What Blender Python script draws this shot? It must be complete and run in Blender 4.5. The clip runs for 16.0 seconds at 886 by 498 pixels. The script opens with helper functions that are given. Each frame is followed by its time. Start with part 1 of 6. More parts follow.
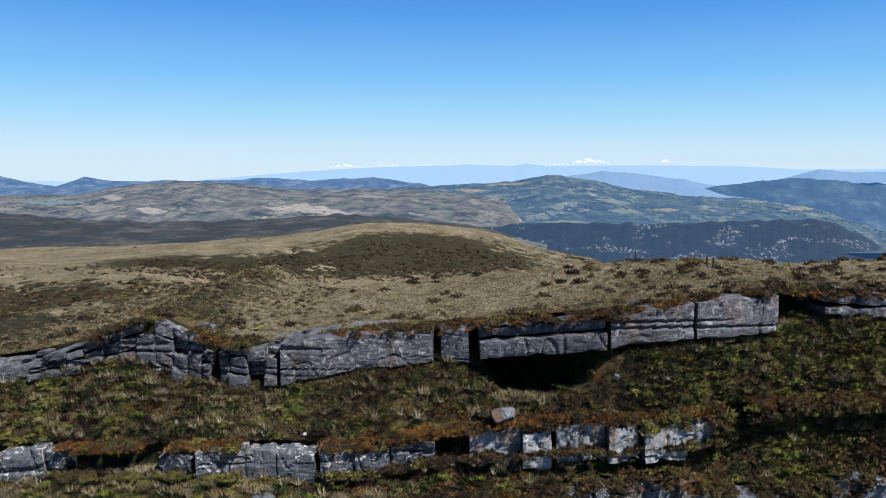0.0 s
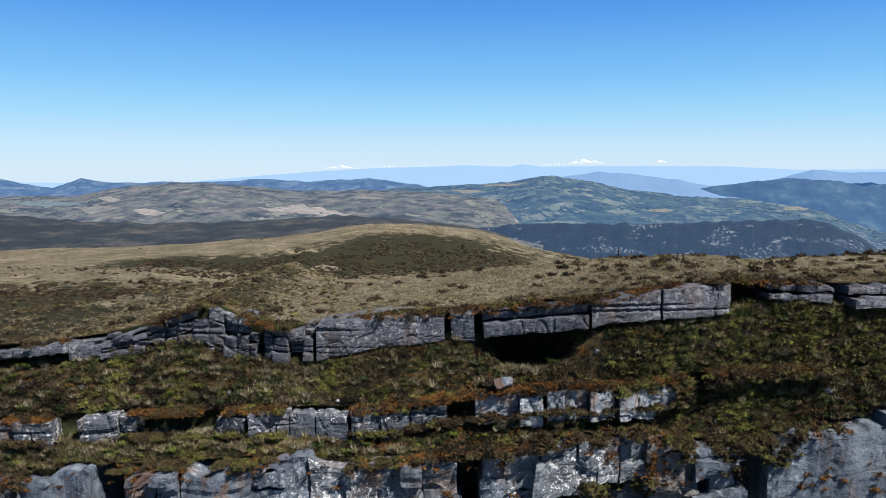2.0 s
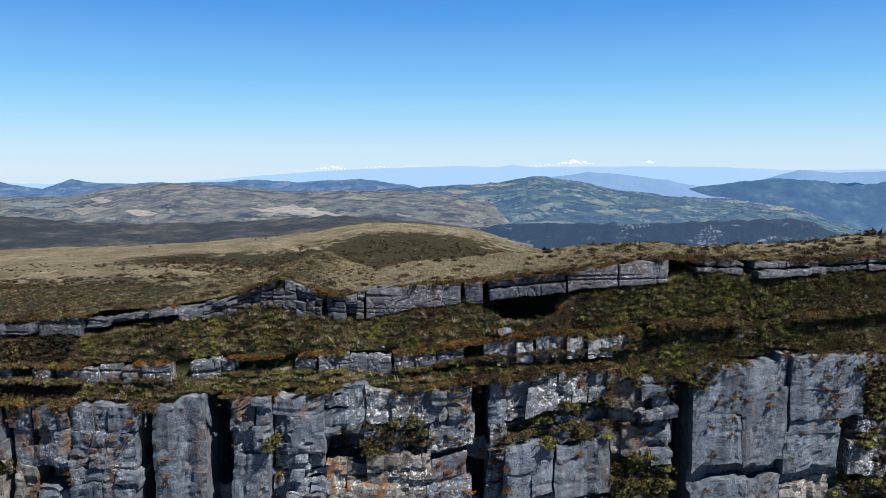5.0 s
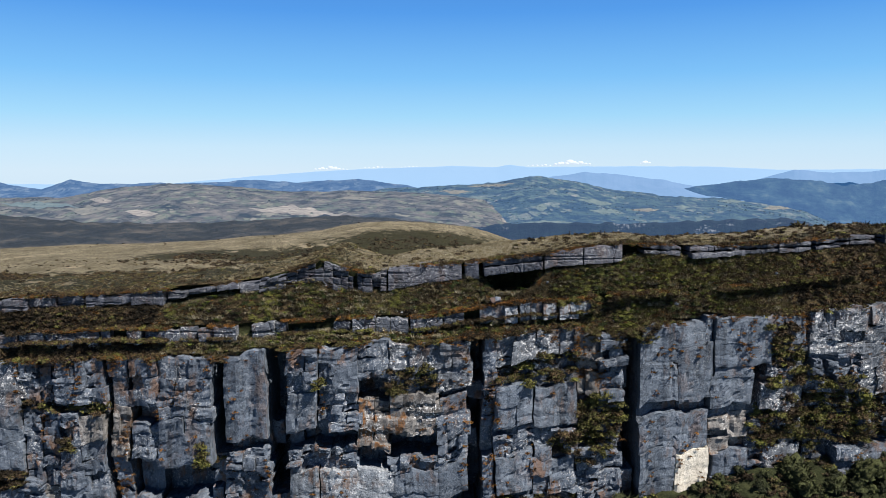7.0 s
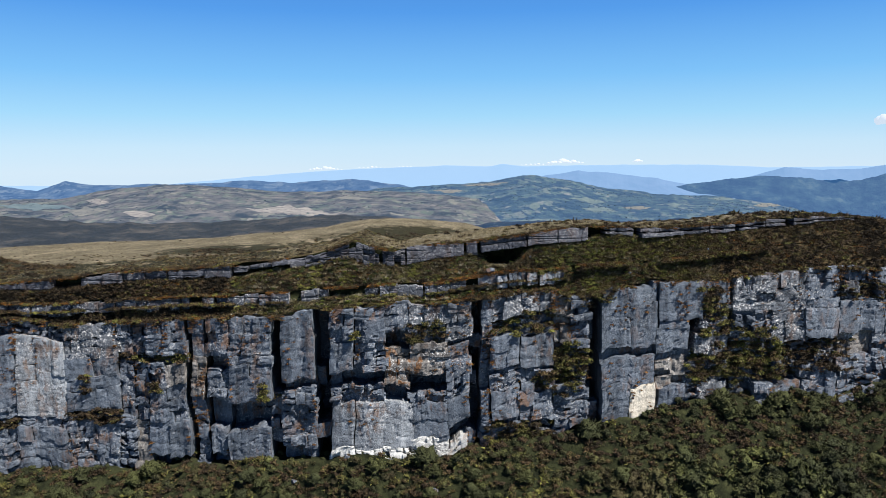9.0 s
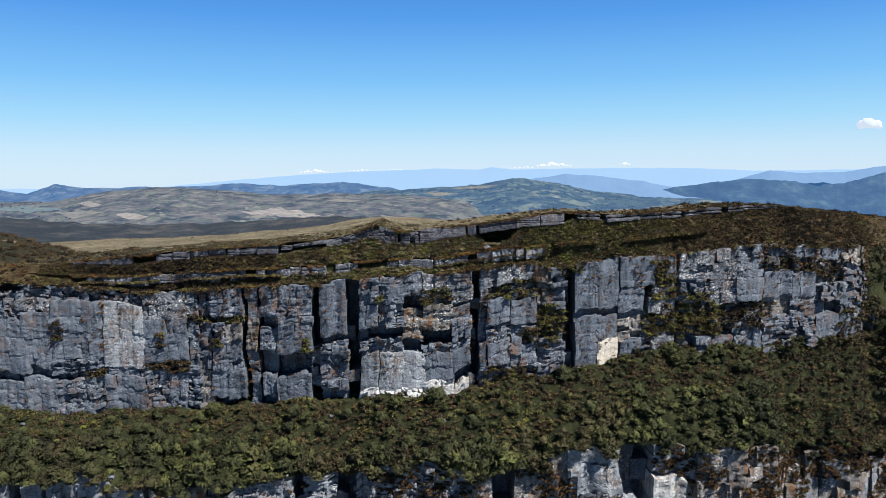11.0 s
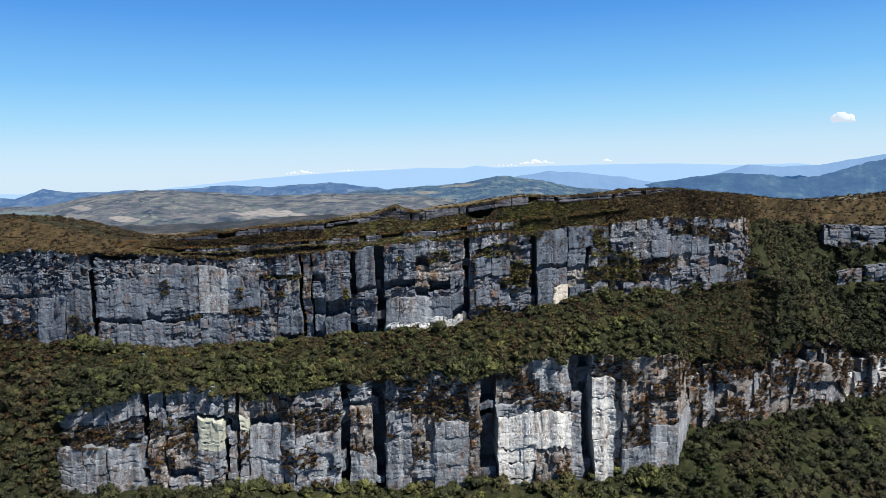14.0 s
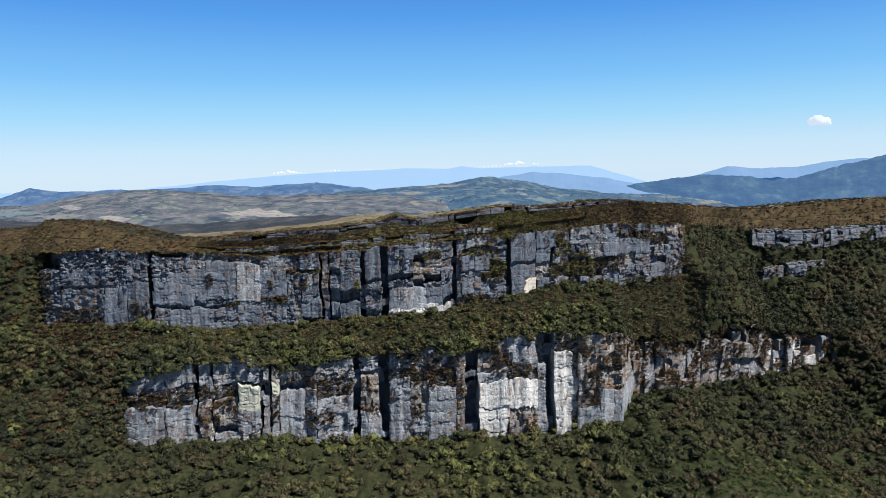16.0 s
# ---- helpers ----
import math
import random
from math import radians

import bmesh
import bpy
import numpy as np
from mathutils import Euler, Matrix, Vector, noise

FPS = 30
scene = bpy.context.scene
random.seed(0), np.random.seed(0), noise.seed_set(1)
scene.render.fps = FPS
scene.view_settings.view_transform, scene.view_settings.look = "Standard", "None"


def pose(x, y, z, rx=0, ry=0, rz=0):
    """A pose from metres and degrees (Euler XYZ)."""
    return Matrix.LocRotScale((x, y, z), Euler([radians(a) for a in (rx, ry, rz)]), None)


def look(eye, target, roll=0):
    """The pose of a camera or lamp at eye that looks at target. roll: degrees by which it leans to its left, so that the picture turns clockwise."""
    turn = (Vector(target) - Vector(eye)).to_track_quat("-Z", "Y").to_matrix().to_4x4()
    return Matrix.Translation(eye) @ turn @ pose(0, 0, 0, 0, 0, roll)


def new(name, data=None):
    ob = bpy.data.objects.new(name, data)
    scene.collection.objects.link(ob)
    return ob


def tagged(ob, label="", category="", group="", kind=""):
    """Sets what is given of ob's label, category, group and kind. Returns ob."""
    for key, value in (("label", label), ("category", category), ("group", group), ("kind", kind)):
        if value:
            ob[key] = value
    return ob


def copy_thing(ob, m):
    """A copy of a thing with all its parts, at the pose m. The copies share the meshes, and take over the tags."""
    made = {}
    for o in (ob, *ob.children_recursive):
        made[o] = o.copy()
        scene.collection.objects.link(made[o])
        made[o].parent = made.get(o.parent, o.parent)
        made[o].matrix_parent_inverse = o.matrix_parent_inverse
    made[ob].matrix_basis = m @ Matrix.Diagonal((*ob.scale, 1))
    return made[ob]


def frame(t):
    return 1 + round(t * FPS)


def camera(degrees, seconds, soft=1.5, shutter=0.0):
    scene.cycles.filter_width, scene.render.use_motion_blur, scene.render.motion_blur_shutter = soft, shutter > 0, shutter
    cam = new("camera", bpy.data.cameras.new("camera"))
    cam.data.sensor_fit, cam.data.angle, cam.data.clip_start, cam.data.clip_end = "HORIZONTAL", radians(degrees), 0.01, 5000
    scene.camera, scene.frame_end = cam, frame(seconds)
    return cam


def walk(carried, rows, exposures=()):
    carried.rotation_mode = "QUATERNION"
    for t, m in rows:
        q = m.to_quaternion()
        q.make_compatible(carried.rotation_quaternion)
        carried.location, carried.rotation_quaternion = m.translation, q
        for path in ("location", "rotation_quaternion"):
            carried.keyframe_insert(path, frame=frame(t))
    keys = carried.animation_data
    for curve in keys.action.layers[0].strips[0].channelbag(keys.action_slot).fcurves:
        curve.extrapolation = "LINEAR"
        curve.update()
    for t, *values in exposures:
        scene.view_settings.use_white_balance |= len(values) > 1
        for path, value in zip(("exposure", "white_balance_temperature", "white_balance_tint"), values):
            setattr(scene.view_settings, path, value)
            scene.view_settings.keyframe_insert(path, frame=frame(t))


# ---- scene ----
cam = camera(61.4, 16.0, soft=0.7)
PATH = [
    (0, (0.293, -0.417, 100.345), (0.285, 1.572, 100.132), 0.1),
    (0.5, (0.016, -2.901, 100.619), (0.009, -0.912, 100.406), 0.0),
    (1, (-0.256, -5.472, 100.841), (-0.26, -3.484, 100.628), 0.0),
    (1.5, (-0.51, -8.022, 101.013), (-0.512, -6.033, 100.8), 0.0),
    (2, (-0.776, -10.668, 101.153), (-0.774, -8.679, 100.942), 0.0),
    (2.5, (-1.063, -13.328, 101.363), (-1.059, -11.34, 101.151), 0.0),
    (3, (-1.319, -16.128, 101.547), (-1.312, -14.139, 101.334), -0.0),
    (3.5, (-1.689, -19.882, 101.715), (-1.679, -17.893, 101.504), 0.1),
    (4, (-2.044, -24.137, 101.871), (-2.031, -22.148, 101.659), 0.0),
    (4.2, (-2.677, -25.925, 101.86), (-2.65, -23.936, 101.65), -0.0),
    (6.5, (-4.543, -50.616, 102.646), (-4.513, -48.627, 102.436), -0.1),
    (7, (-5.264, -57.779, 102.747), (-5.229, -55.79, 102.537), -0.1),
    (7.5, (-6.136, -65.405, 102.819), (-6.093, -63.417, 102.61), 0.1),
    (8, (-6.884, -73.189, 103.042), (-6.837, -71.201, 102.831), -0.1),
    (8.5, (-7.51, -81.005, 103.127), (-7.46, -79.017, 102.915), -0.3),
    (8.7, (-7.717, -84.348, 103.075), (-7.668, -82.36, 102.863), -0.4),
    (10.8, (-12.549, -120.78, 101.747), (-12.474, -118.792, 101.544), -0.4),
    (11, (-13.074, -125.12, 101.697), (-12.994, -123.132, 101.494), -0.4),
    (11.5, (-14.443, -136.635, 101.424), (-14.353, -134.647, 101.221), -0.3),
    (12, (-15.438, -148.253, 101.106), (-15.344, -146.266, 100.901), -0.6),
    (12.5, (-16.748, -159.845, 100.646), (-16.647, -157.858, 100.441), -0.7),
    (13, (-17.802, -172.01, 100.637), (-17.698, -170.023, 100.431), -1.1),
    (13.5, (-19.155, -183.783, 100.66), (-19.045, -181.797, 100.454), -1.3),
    (14, (-20.698, -196.081, 100.868), (-20.58, -194.095, 100.662), -1.3),
    (14.5, (-22.311, -210.394, 101.087), (-22.182, -208.409, 100.881), -1.2),
    (15, (-23.945, -225.211, 101.633), (-23.806, -223.227, 101.42), -1.3),
    (15.5, (-25.731, -239.793, 104.301), (-25.582, -237.809, 104.091), -1.3),
    (16, (-27.177, -254.255, 107.115), (-27.019, -252.272, 106.907), -1.1),
]
walk(cam, [(t, look(eye, target, roll)) for t, eye, target, roll in PATH])

# ---- light ----
SUN_EL, SUN_AZ = 52.0, 50.0      # height of the sun; turn from the viewer's side towards +x
sun_dir = Vector((math.cos(radians(SUN_EL)) * math.sin(radians(SUN_AZ)),
                  -math.cos(radians(SUN_EL)) * math.cos(radians(SUN_AZ)), math.sin(radians(SUN_EL))))
sun_data = bpy.data.lights.new("sun", "SUN")
sun_data.energy, sun_data.angle, sun_data.color = 4.9, radians(0.53), (1.0, 0.95, 0.87)
sun = new("sun", sun_data)
sun.matrix_world = look(sun_dir * 600, (0, 0, 0))
tagged(sun, kind="structure")

world = bpy.data.worlds.new("sky")
world.use_nodes = True
scene.world = world
wn, wl = world.node_tree.nodes, world.node_tree.links
sky = wn.new("ShaderNodeTexSky")
sky.sky_type, sky.sun_disc = "NISHITA", False
sky.sun_elevation = radians(SUN_EL)
sky.sun_rotation = math.atan2(sun_dir.x, sun_dir.y)
sky.altitude, sky.air_density, sky.dust_density, sky.ozone_density = 2800, 1.0, 0.3, 3.0
scaled = wn.new("ShaderNodeVectorMath")
scaled.operation = "SCALE"
scaled.inputs["Scale"].default_value = 0.11
wl.new(sky.outputs[0], scaled.inputs[0])
# clear mountain air: deep blue overhead, paling evenly all round towards the horizon
place = wn.new("ShaderNodeTexCoord")
split = wn.new("ShaderNodeSeparateXYZ")
wl.new(place.outputs["Generated"], split.inputs[0])
pale = wn.new("ShaderNodeValToRGB")
wl.new(split.outputs["Z"], pale.inputs["Fac"])
stops = ((0.0, (0.64, 0.81, 0.97)), (0.03, (0.58, 0.80, 0.98)), (0.07, (0.375, 0.715, 0.99)), (0.12, (0.21, 0.56, 0.98)), (0.20, (0.085, 0.345, 0.87)), (0.32, (0.04, 0.18, 0.56)), (1.0, (0.015, 0.07, 0.26)))
while len(pale.color_ramp.elements) < len(stops):
    pale.color_ramp.elements.new(0.5)
for e, (p, c) in zip(pale.color_ramp.elements, stops):
    e.position, e.color = p, (*c, 1)
both = wn.new("ShaderNodeMix")
both.data_type = "RGBA"
both.inputs[0].default_value = 0.9
wl.new(scaled.outputs[0], both.inputs[6])
wl.new(pale.outputs[0], both.inputs[7])
wl.new(both.outputs[2], wn["Background"].inputs[0])
wn["Background"].inputs[1].default_value = 0.33
scene.view_settings.exposure = 1.595


# ---- noise ----
def hash2(ix, iy, seed):
    x, y = np.atleast_1d(ix).astype(np.int64).astype(np.uint64), np.atleast_1d(iy).astype(np.int64).astype(np.uint64)
    low = np.uint64(0xFFFFFFFF)
    h = (x * np.uint64(374761393) + y * np.uint64(668265263) + np.uint64(seed * 1442695041)) & low
    h = ((h ^ (h >> np.uint64(13))) * np.uint64(1274126177)) & low
    h = ((h ^ (h >> np.uint64(16))) * np.uint64(2246822519)) & low
    h = ((h ^ (h >> np.uint64(15))) & np.uint64(0xFFFFFF)).astype(float) / float(0xFFFFFF)
    return h if np.ndim(ix) or np.ndim(iy) else float(h[0])


def vnoise(x, y, seed=0):
    x, y = np.asarray(x, float), np.asarray(y, float)
    ix, iy = np.floor(x), np.floor(y)
    fx, fy = x - ix, y - iy
    fx, fy = fx * fx * (3 - 2 * fx), fy * fy * (3 - 2 * fy)
    a, b = hash2(ix, iy, seed), hash2(ix + 1, iy, seed)
    c, d = hash2(ix, iy + 1, seed), hash2(ix + 1, iy + 1, seed)
    return (a + (b - a) * fx) * (1 - fy) + (c + (d - c) * fx) * fy


def fbm(x, y, seed=0, octaves=4):
    total, amp, norm = 0.0, 1.0, 0.0
    for k in range(octaves):
        total = total + amp * (vnoise(x, y, seed + 17 * k) - 0.5)
        norm += amp
        x, y, amp = x * 2.03 + 5.1, y * 2.03 + 3.7, amp * 0.5
    return 2 * total / norm


def smooth(a, b, x):
    t = np.clip((np.asarray(x, float) - a) / (b - a), 0, 1)
    return t * t * (3 - 2 * t)


def curve(*pairs, sway=0.0, steps=0.0, seed=0):
    """A height or place along x, with a natural sway and broken steps where the rock gives them."""
    xs, vs = zip(*pairs)

    def value(x):
        v = np.interp(x, xs, vs)
        if sway:
            x = np.asarray(x, float)
            v = v + sway * fbm(x / 7.0, x * 0 + seed, 11, 4) + steps * (hash2(np.floor(x / 3.7 + 0.6 * fbm(x / 4.0, x * 0, seed, 2)), np.floor(x * 0) + seed, 12) - 0.5)
        return v

    return value


# ---- meshes ----
def mesh_of(name, verts, quads, mats, smooth_faces=True, slots=None, tint=None):
    """A mesh from vertex and face arrays (faces of three or four corners)."""
    verts, quads = np.asarray(verts, np.float32), np.asarray(quads, np.int32)
    me = bpy.data.meshes.new(name)
    k = quads.shape[1]
    me.vertices.add(len(verts))
    me.vertices.foreach_set("co", verts.ravel())
    me.loops.add(quads.size)
    me.loops.foreach_set("vertex_index", quads.ravel())
    me.polygons.add(len(quads))
    me.polygons.foreach_set("loop_start", np.arange(0, quads.size, k, dtype=np.int32))
    me.polygons.foreach_set("loop_total", np.full(len(quads), k, np.int32))
    for m in (mats if isinstance(mats, (list, tuple)) else [mats]):
        me.materials.append(m)
    if slots is not None:
        me.polygons.foreach_set("material_index", np.asarray(slots, np.int32))
    me.polygons.foreach_set("use_smooth", np.full(len(quads), smooth_faces, bool))
    if tint is not None:
        me.attributes.new("tint", "FLOAT", "POINT").data.foreach_set("value", np.asarray(tint, np.float32))
    me.update(calc_edges=True)
    me.validate()
    return me


def grid_quads(rows, cols):
    i = np.arange(rows * cols).reshape(rows, cols)
    return np.stack([i[:-1, :-1], i[:-1, 1:], i[1:, 1:], i[1:, :-1]], -1).reshape(-1, 4)


# ---- materials ----
TONE = 0.61      # all of these surfaces are dark: varnished rock, heath, old grass


class Nodes:
    """A short way to write node materials."""

    def __init__(self, name, rough=0.9, gloss=0.25):
        self.mat = bpy.data.materials.new(name)
        self.mat.use_nodes = True
        self.tree = self.mat.node_tree
        self.out = self.tree.nodes["Principled BSDF"]
        self.out.inputs["Roughness"].default_value = rough
        self.out.inputs["Specular IOR Level"].default_value = gloss
        self.geo = self.add("ShaderNodeNewGeometry")
        self.pos = self.geo.outputs["Position"]

    def add(self, kind, **inputs):
        n = self.tree.nodes.new(kind)
        for key, value in inputs.items():
            self.put(n.inputs[key], value)
        return n

    def put(self, socket, value):
        if isinstance(value, bpy.types.NodeSocket):
            self.tree.links.new(value, socket)
        elif isinstance(value, tuple) and len(value) == 3 and socket.type == "RGBA":
            socket.default_value = (*(TONE * q for q in value), 1)
        else:
            socket.default_value = value

    def stretch(self, sx, sy, sz):
        m = self.add("ShaderNodeMapping", Vector=self.pos)
        m.inputs["Scale"].default_value = (sx, sy, sz)
        return m.outputs[0]

    def noise(self, scale, detail=4, at=None, rough=0.55):
        n = self.add("ShaderNodeTexNoise", Vector=at or self.pos, Scale=scale, Detail=detail, Roughness=rough)
        return n.outputs["Fac"]

    def ramp(self, fac, *stops):
        n = self.add("ShaderNodeValToRGB", Fac=fac)
        el = n.color_ramp.elements
        while len(el) < len(stops):
            el.new(0.5)
        for e, (p, c) in zip(el, stops):
            e.position = p
            e.color = (*(TONE * q for q in c), 1) if isinstance(c, tuple) else (c, c, c, 1)
        return n.outputs[0]

    def mix(self, fac, a, b, blend="MIX"):
        n = self.tree.nodes.new("ShaderNodeMix")
        n.data_type, n.blend_type = "RGBA", blend
        self.put(n.inputs[0], fac)
        self.put(n.inputs[6], a)
        self.put(n.inputs[7], b)
        return n.outputs[2]

    def math(self, op, a, b=0.0):
        n = self.tree.nodes.new("ShaderNodeMath")
        n.operation = op
        self.put(n.inputs[0], a)
        self.put(n.inputs[1], b)
        return n.outputs[0]

    def attribute(self, name):
        n = self.tree.nodes.new("ShaderNodeAttribute")
        n.attribute_name = name
        return n.outputs["Fac"]

    def random(self):
        return self.add("ShaderNodeObjectInfo").outputs["Random"]

    def done(self, colour, bump=None, strength=0.5, distance=0.1):
        self.put(self.out.inputs["Base Color"], colour)
        if bump is not None:
            b = self.add("ShaderNodeBump", Height=bump, Strength=strength, Distance=distance)
            self.put(self.out.inputs["Normal"], b.outputs[0])
        return self.mat


def rock_material(name, dark, mid, pale, rust, white, bands=0.7, pits=0.35, wash_most=0.7, spread=0.5, grain=0.6, lamina=1.5):
    """Weathered quartz sandstone: smooth varnished faces with run-off, open beds, small pits, lichen and rust."""
    n = Nodes(name, 0.85, 0.15)
    wash = n.noise(1.0, 6, n.stretch(0.75, 0.75, 0.06), 0.62)
    patch = n.noise(0.13, 5, rough=0.62)
    fine = n.noise(5.0, 6, rough=0.72)
    base = n.mix(n.ramp(patch, (0.36, 0.0), (0.60, 1.0)), n.mix(0.55, dark, mid), n.mix(0.15, mid, pale))
    base = n.mix(n.ramp(wash, (0.53, 0.0), (0.68, wash_most)), base, pale)
    base = n.mix(n.ramp(wash, (0.34, 0.8), (0.45, 0.0)), base, dark)
    cloudy = n.noise(0.8, 6, n.stretch(1.0, 1.0, 0.7), 0.68)
    base = n.mix(n.ramp(cloudy, (0.36, 0.5), (0.48, 0.0)), base, dark)
    base = n.mix(n.ramp(cloudy, (0.54, 0.0), (0.66, 0.65)), base, pale)
    base = n.mix(n.ramp(n.random(), (0.0, 0.0), (1.0, 0.3)), base, pale)
    base = n.mix(n.ramp(n.random(), (0.0, 0.0), (0.35, 0.0), (0.36, 0.3), (0.5, 0.0)), base, dark)
    base = n.mix(n.ramp(fine, (0.36, grain), (0.55, 0.0)), base, dark)
    base = n.mix(n.ramp(n.noise(13.0, 5, rough=0.75), (0.51, 0.0), (0.66, 0.55 * grain)), base, pale)
    speck = n.ramp(n.noise(2.6, 6, rough=0.74), (0.54, 0.0), (0.58, 1.0))
    lichen = n.math("MULTIPLY", speck, n.ramp(n.noise(0.21, 5, rough=0.6), (spread - 0.02, 0.03), (spread + 0.08, white)))
    base = n.mix(lichen, base, n.mix(n.noise(0.9, 3), (0.46, 0.45, 0.47), (0.76, 0.75, 0.74)))
    stain = n.math("MULTIPLY", n.ramp(n.noise(0.7, 7, n.stretch(1, 1, 0.4), 0.68), (0.50, 0.0), (0.57, 1.0)), n.ramp(n.noise(0.15, 5), (0.46, 0.0), (0.56, rust)))
    base = n.mix(stain, base, n.mix(fine, (0.05, 0.030, 0.018), (0.21, 0.10, 0.042)))
    bed = n.noise(1.0, 4, n.stretch(0.08 * lamina, 0.08 * lamina, lamina), 0.6)
    line = n.ramp(n.math("ABSOLUTE", n.math("SUBTRACT", bed, 0.5)), (0.006, bands), (0.014, 0.0))
    line = n.math("MULTIPLY", line, n.ramp(n.noise(0.4, 4), (0.49, 0.0), (0.55, 1.0)))
    base = n.mix(line, base, (0.010, 0.010, 0.011))
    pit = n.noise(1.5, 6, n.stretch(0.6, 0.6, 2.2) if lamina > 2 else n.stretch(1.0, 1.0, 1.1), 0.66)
    # shade inside the pits is put into the colour, near black
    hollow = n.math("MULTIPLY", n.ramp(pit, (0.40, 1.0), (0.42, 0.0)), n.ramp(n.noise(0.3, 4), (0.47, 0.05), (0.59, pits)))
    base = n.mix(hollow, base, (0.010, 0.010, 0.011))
    height = n.math("ADD", n.math("MULTIPLY", pit, 0.9), n.math("ADD", n.math("MULTIPLY", fine, 0.3), n.math("MULTIPLY", n.noise(0.9, 4), 0.8)))
    return n.done(base, height, 0.8, 0.25)


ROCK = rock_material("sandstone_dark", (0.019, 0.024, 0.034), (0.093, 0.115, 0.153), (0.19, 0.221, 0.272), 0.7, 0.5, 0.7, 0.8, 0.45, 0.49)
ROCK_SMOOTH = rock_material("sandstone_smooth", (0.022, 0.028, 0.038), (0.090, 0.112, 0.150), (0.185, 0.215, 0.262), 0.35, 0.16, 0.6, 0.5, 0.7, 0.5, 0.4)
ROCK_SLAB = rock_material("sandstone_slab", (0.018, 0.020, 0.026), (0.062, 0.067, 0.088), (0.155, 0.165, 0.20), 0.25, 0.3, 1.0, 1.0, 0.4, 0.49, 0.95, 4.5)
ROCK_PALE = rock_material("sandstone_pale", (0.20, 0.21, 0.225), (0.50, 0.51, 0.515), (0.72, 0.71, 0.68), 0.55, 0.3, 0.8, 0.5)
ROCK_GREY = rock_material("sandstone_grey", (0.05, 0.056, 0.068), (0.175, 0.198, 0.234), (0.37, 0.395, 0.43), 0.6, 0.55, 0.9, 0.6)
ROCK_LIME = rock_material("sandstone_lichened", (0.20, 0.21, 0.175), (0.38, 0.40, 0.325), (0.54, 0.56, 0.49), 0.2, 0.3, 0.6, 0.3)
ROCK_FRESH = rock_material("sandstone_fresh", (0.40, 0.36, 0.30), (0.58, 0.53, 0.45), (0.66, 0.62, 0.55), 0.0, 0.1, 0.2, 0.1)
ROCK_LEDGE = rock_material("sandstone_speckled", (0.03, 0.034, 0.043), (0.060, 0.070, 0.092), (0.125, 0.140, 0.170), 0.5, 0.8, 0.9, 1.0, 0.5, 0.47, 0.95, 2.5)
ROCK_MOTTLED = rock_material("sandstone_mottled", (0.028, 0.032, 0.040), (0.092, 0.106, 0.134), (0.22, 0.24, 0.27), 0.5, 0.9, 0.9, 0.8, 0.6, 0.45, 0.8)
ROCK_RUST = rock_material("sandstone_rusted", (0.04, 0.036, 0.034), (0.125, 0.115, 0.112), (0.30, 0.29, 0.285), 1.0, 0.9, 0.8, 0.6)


def ground_material(name, stops, scale, fine_scale, spots=None):
    n = Nodes(name, 0.95, 0.04)
    base = n.ramp(n.noise(scale, 7, rough=0.65), *stops)
    fine = n.noise(fine_scale, 5, rough=0.7)
    base = n.mix(n.ramp(fine, (0.3, 0.6), (0.6, 0.0)), base, tuple(0.35 * c for c in stops[0][1]))
    if spots:
        base = n.mix(n.ramp(n.noise(spots[0], 6, rough=0.7), (spots[1], 0.0), (spots[1] + 0.06, 0.9)), base, spots[2])
    return n.done(base, fine, 0.8, 0.25)


HEATH = ground_material("heath_soil", ((0.35, (0.028, 0.021, 0.013)), (0.5, (0.055, 0.042, 0.023)), (0.65, (0.095, 0.070, 0.036))), 0.35, 2.5,
                        (0.3, 0.60, (0.08, 0.036, 0.012)))
FLOOR_AND_SHADE = ground_material("forest_floor_and_shade", ((0.35, (0.012, 0.014, 0.008)), (0.5, (0.026, 0.030, 0.014)), (0.65, (0.045, 0.048, 0.022))), 0.5, 2.5)


def grass_material():
    """Dry tussock grassland with olive scrub where the cover is thick and bare pale soil on trodden spots."""
    n = Nodes("paramo_grass", 0.95, 0.04)
    clump = n.noise(0.75, 7, rough=0.8)
    base = n.ramp(n.noise(0.06, 8, rough=0.7), (0.36, (0.105, 0.091, 0.060)), (0.52, (0.182, 0.156, 0.108)), (0.66, (0.26, 0.226, 0.162)))
    base = n.mix(n.ramp(clump, (0.43, 0.85), (0.51, 0.0)), base, (0.045, 0.04, 0.022))
    cover = n.math("ADD", n.attribute("tint"), n.math("MULTIPLY", n.math("SUBTRACT", n.noise(0.16, 9, rough=0.78), 0.5), 2.6))
    base = n.mix(n.ramp(cover, (0.46, 0.0), (0.54, 0.95)), base, n.ramp(n.mix(0.5, clump, n.noise(0.22, 8, rough=0.8)), (0.44, (0.006, 0.007, 0.004)), (0.52, (0.020, 0.021, 0.011)), (0.64, (0.042, 0.040, 0.022))))
    bare = n.ramp(n.noise(0.05, 6, rough=0.65), (0.62, 0.0), (0.65, 0.85))
    base = n.mix(bare, base, (0.25, 0.21, 0.15))
    blades = n.noise(3.4, 5, rough=0.8)
    base = n.mix(n.ramp(blades, (0.40, 0.75), (0.52, 0.0)), base, (0.035, 0.031, 0.018))
    return n.done(base, clump, 1.0, 0.4)


GRASS = grass_material()


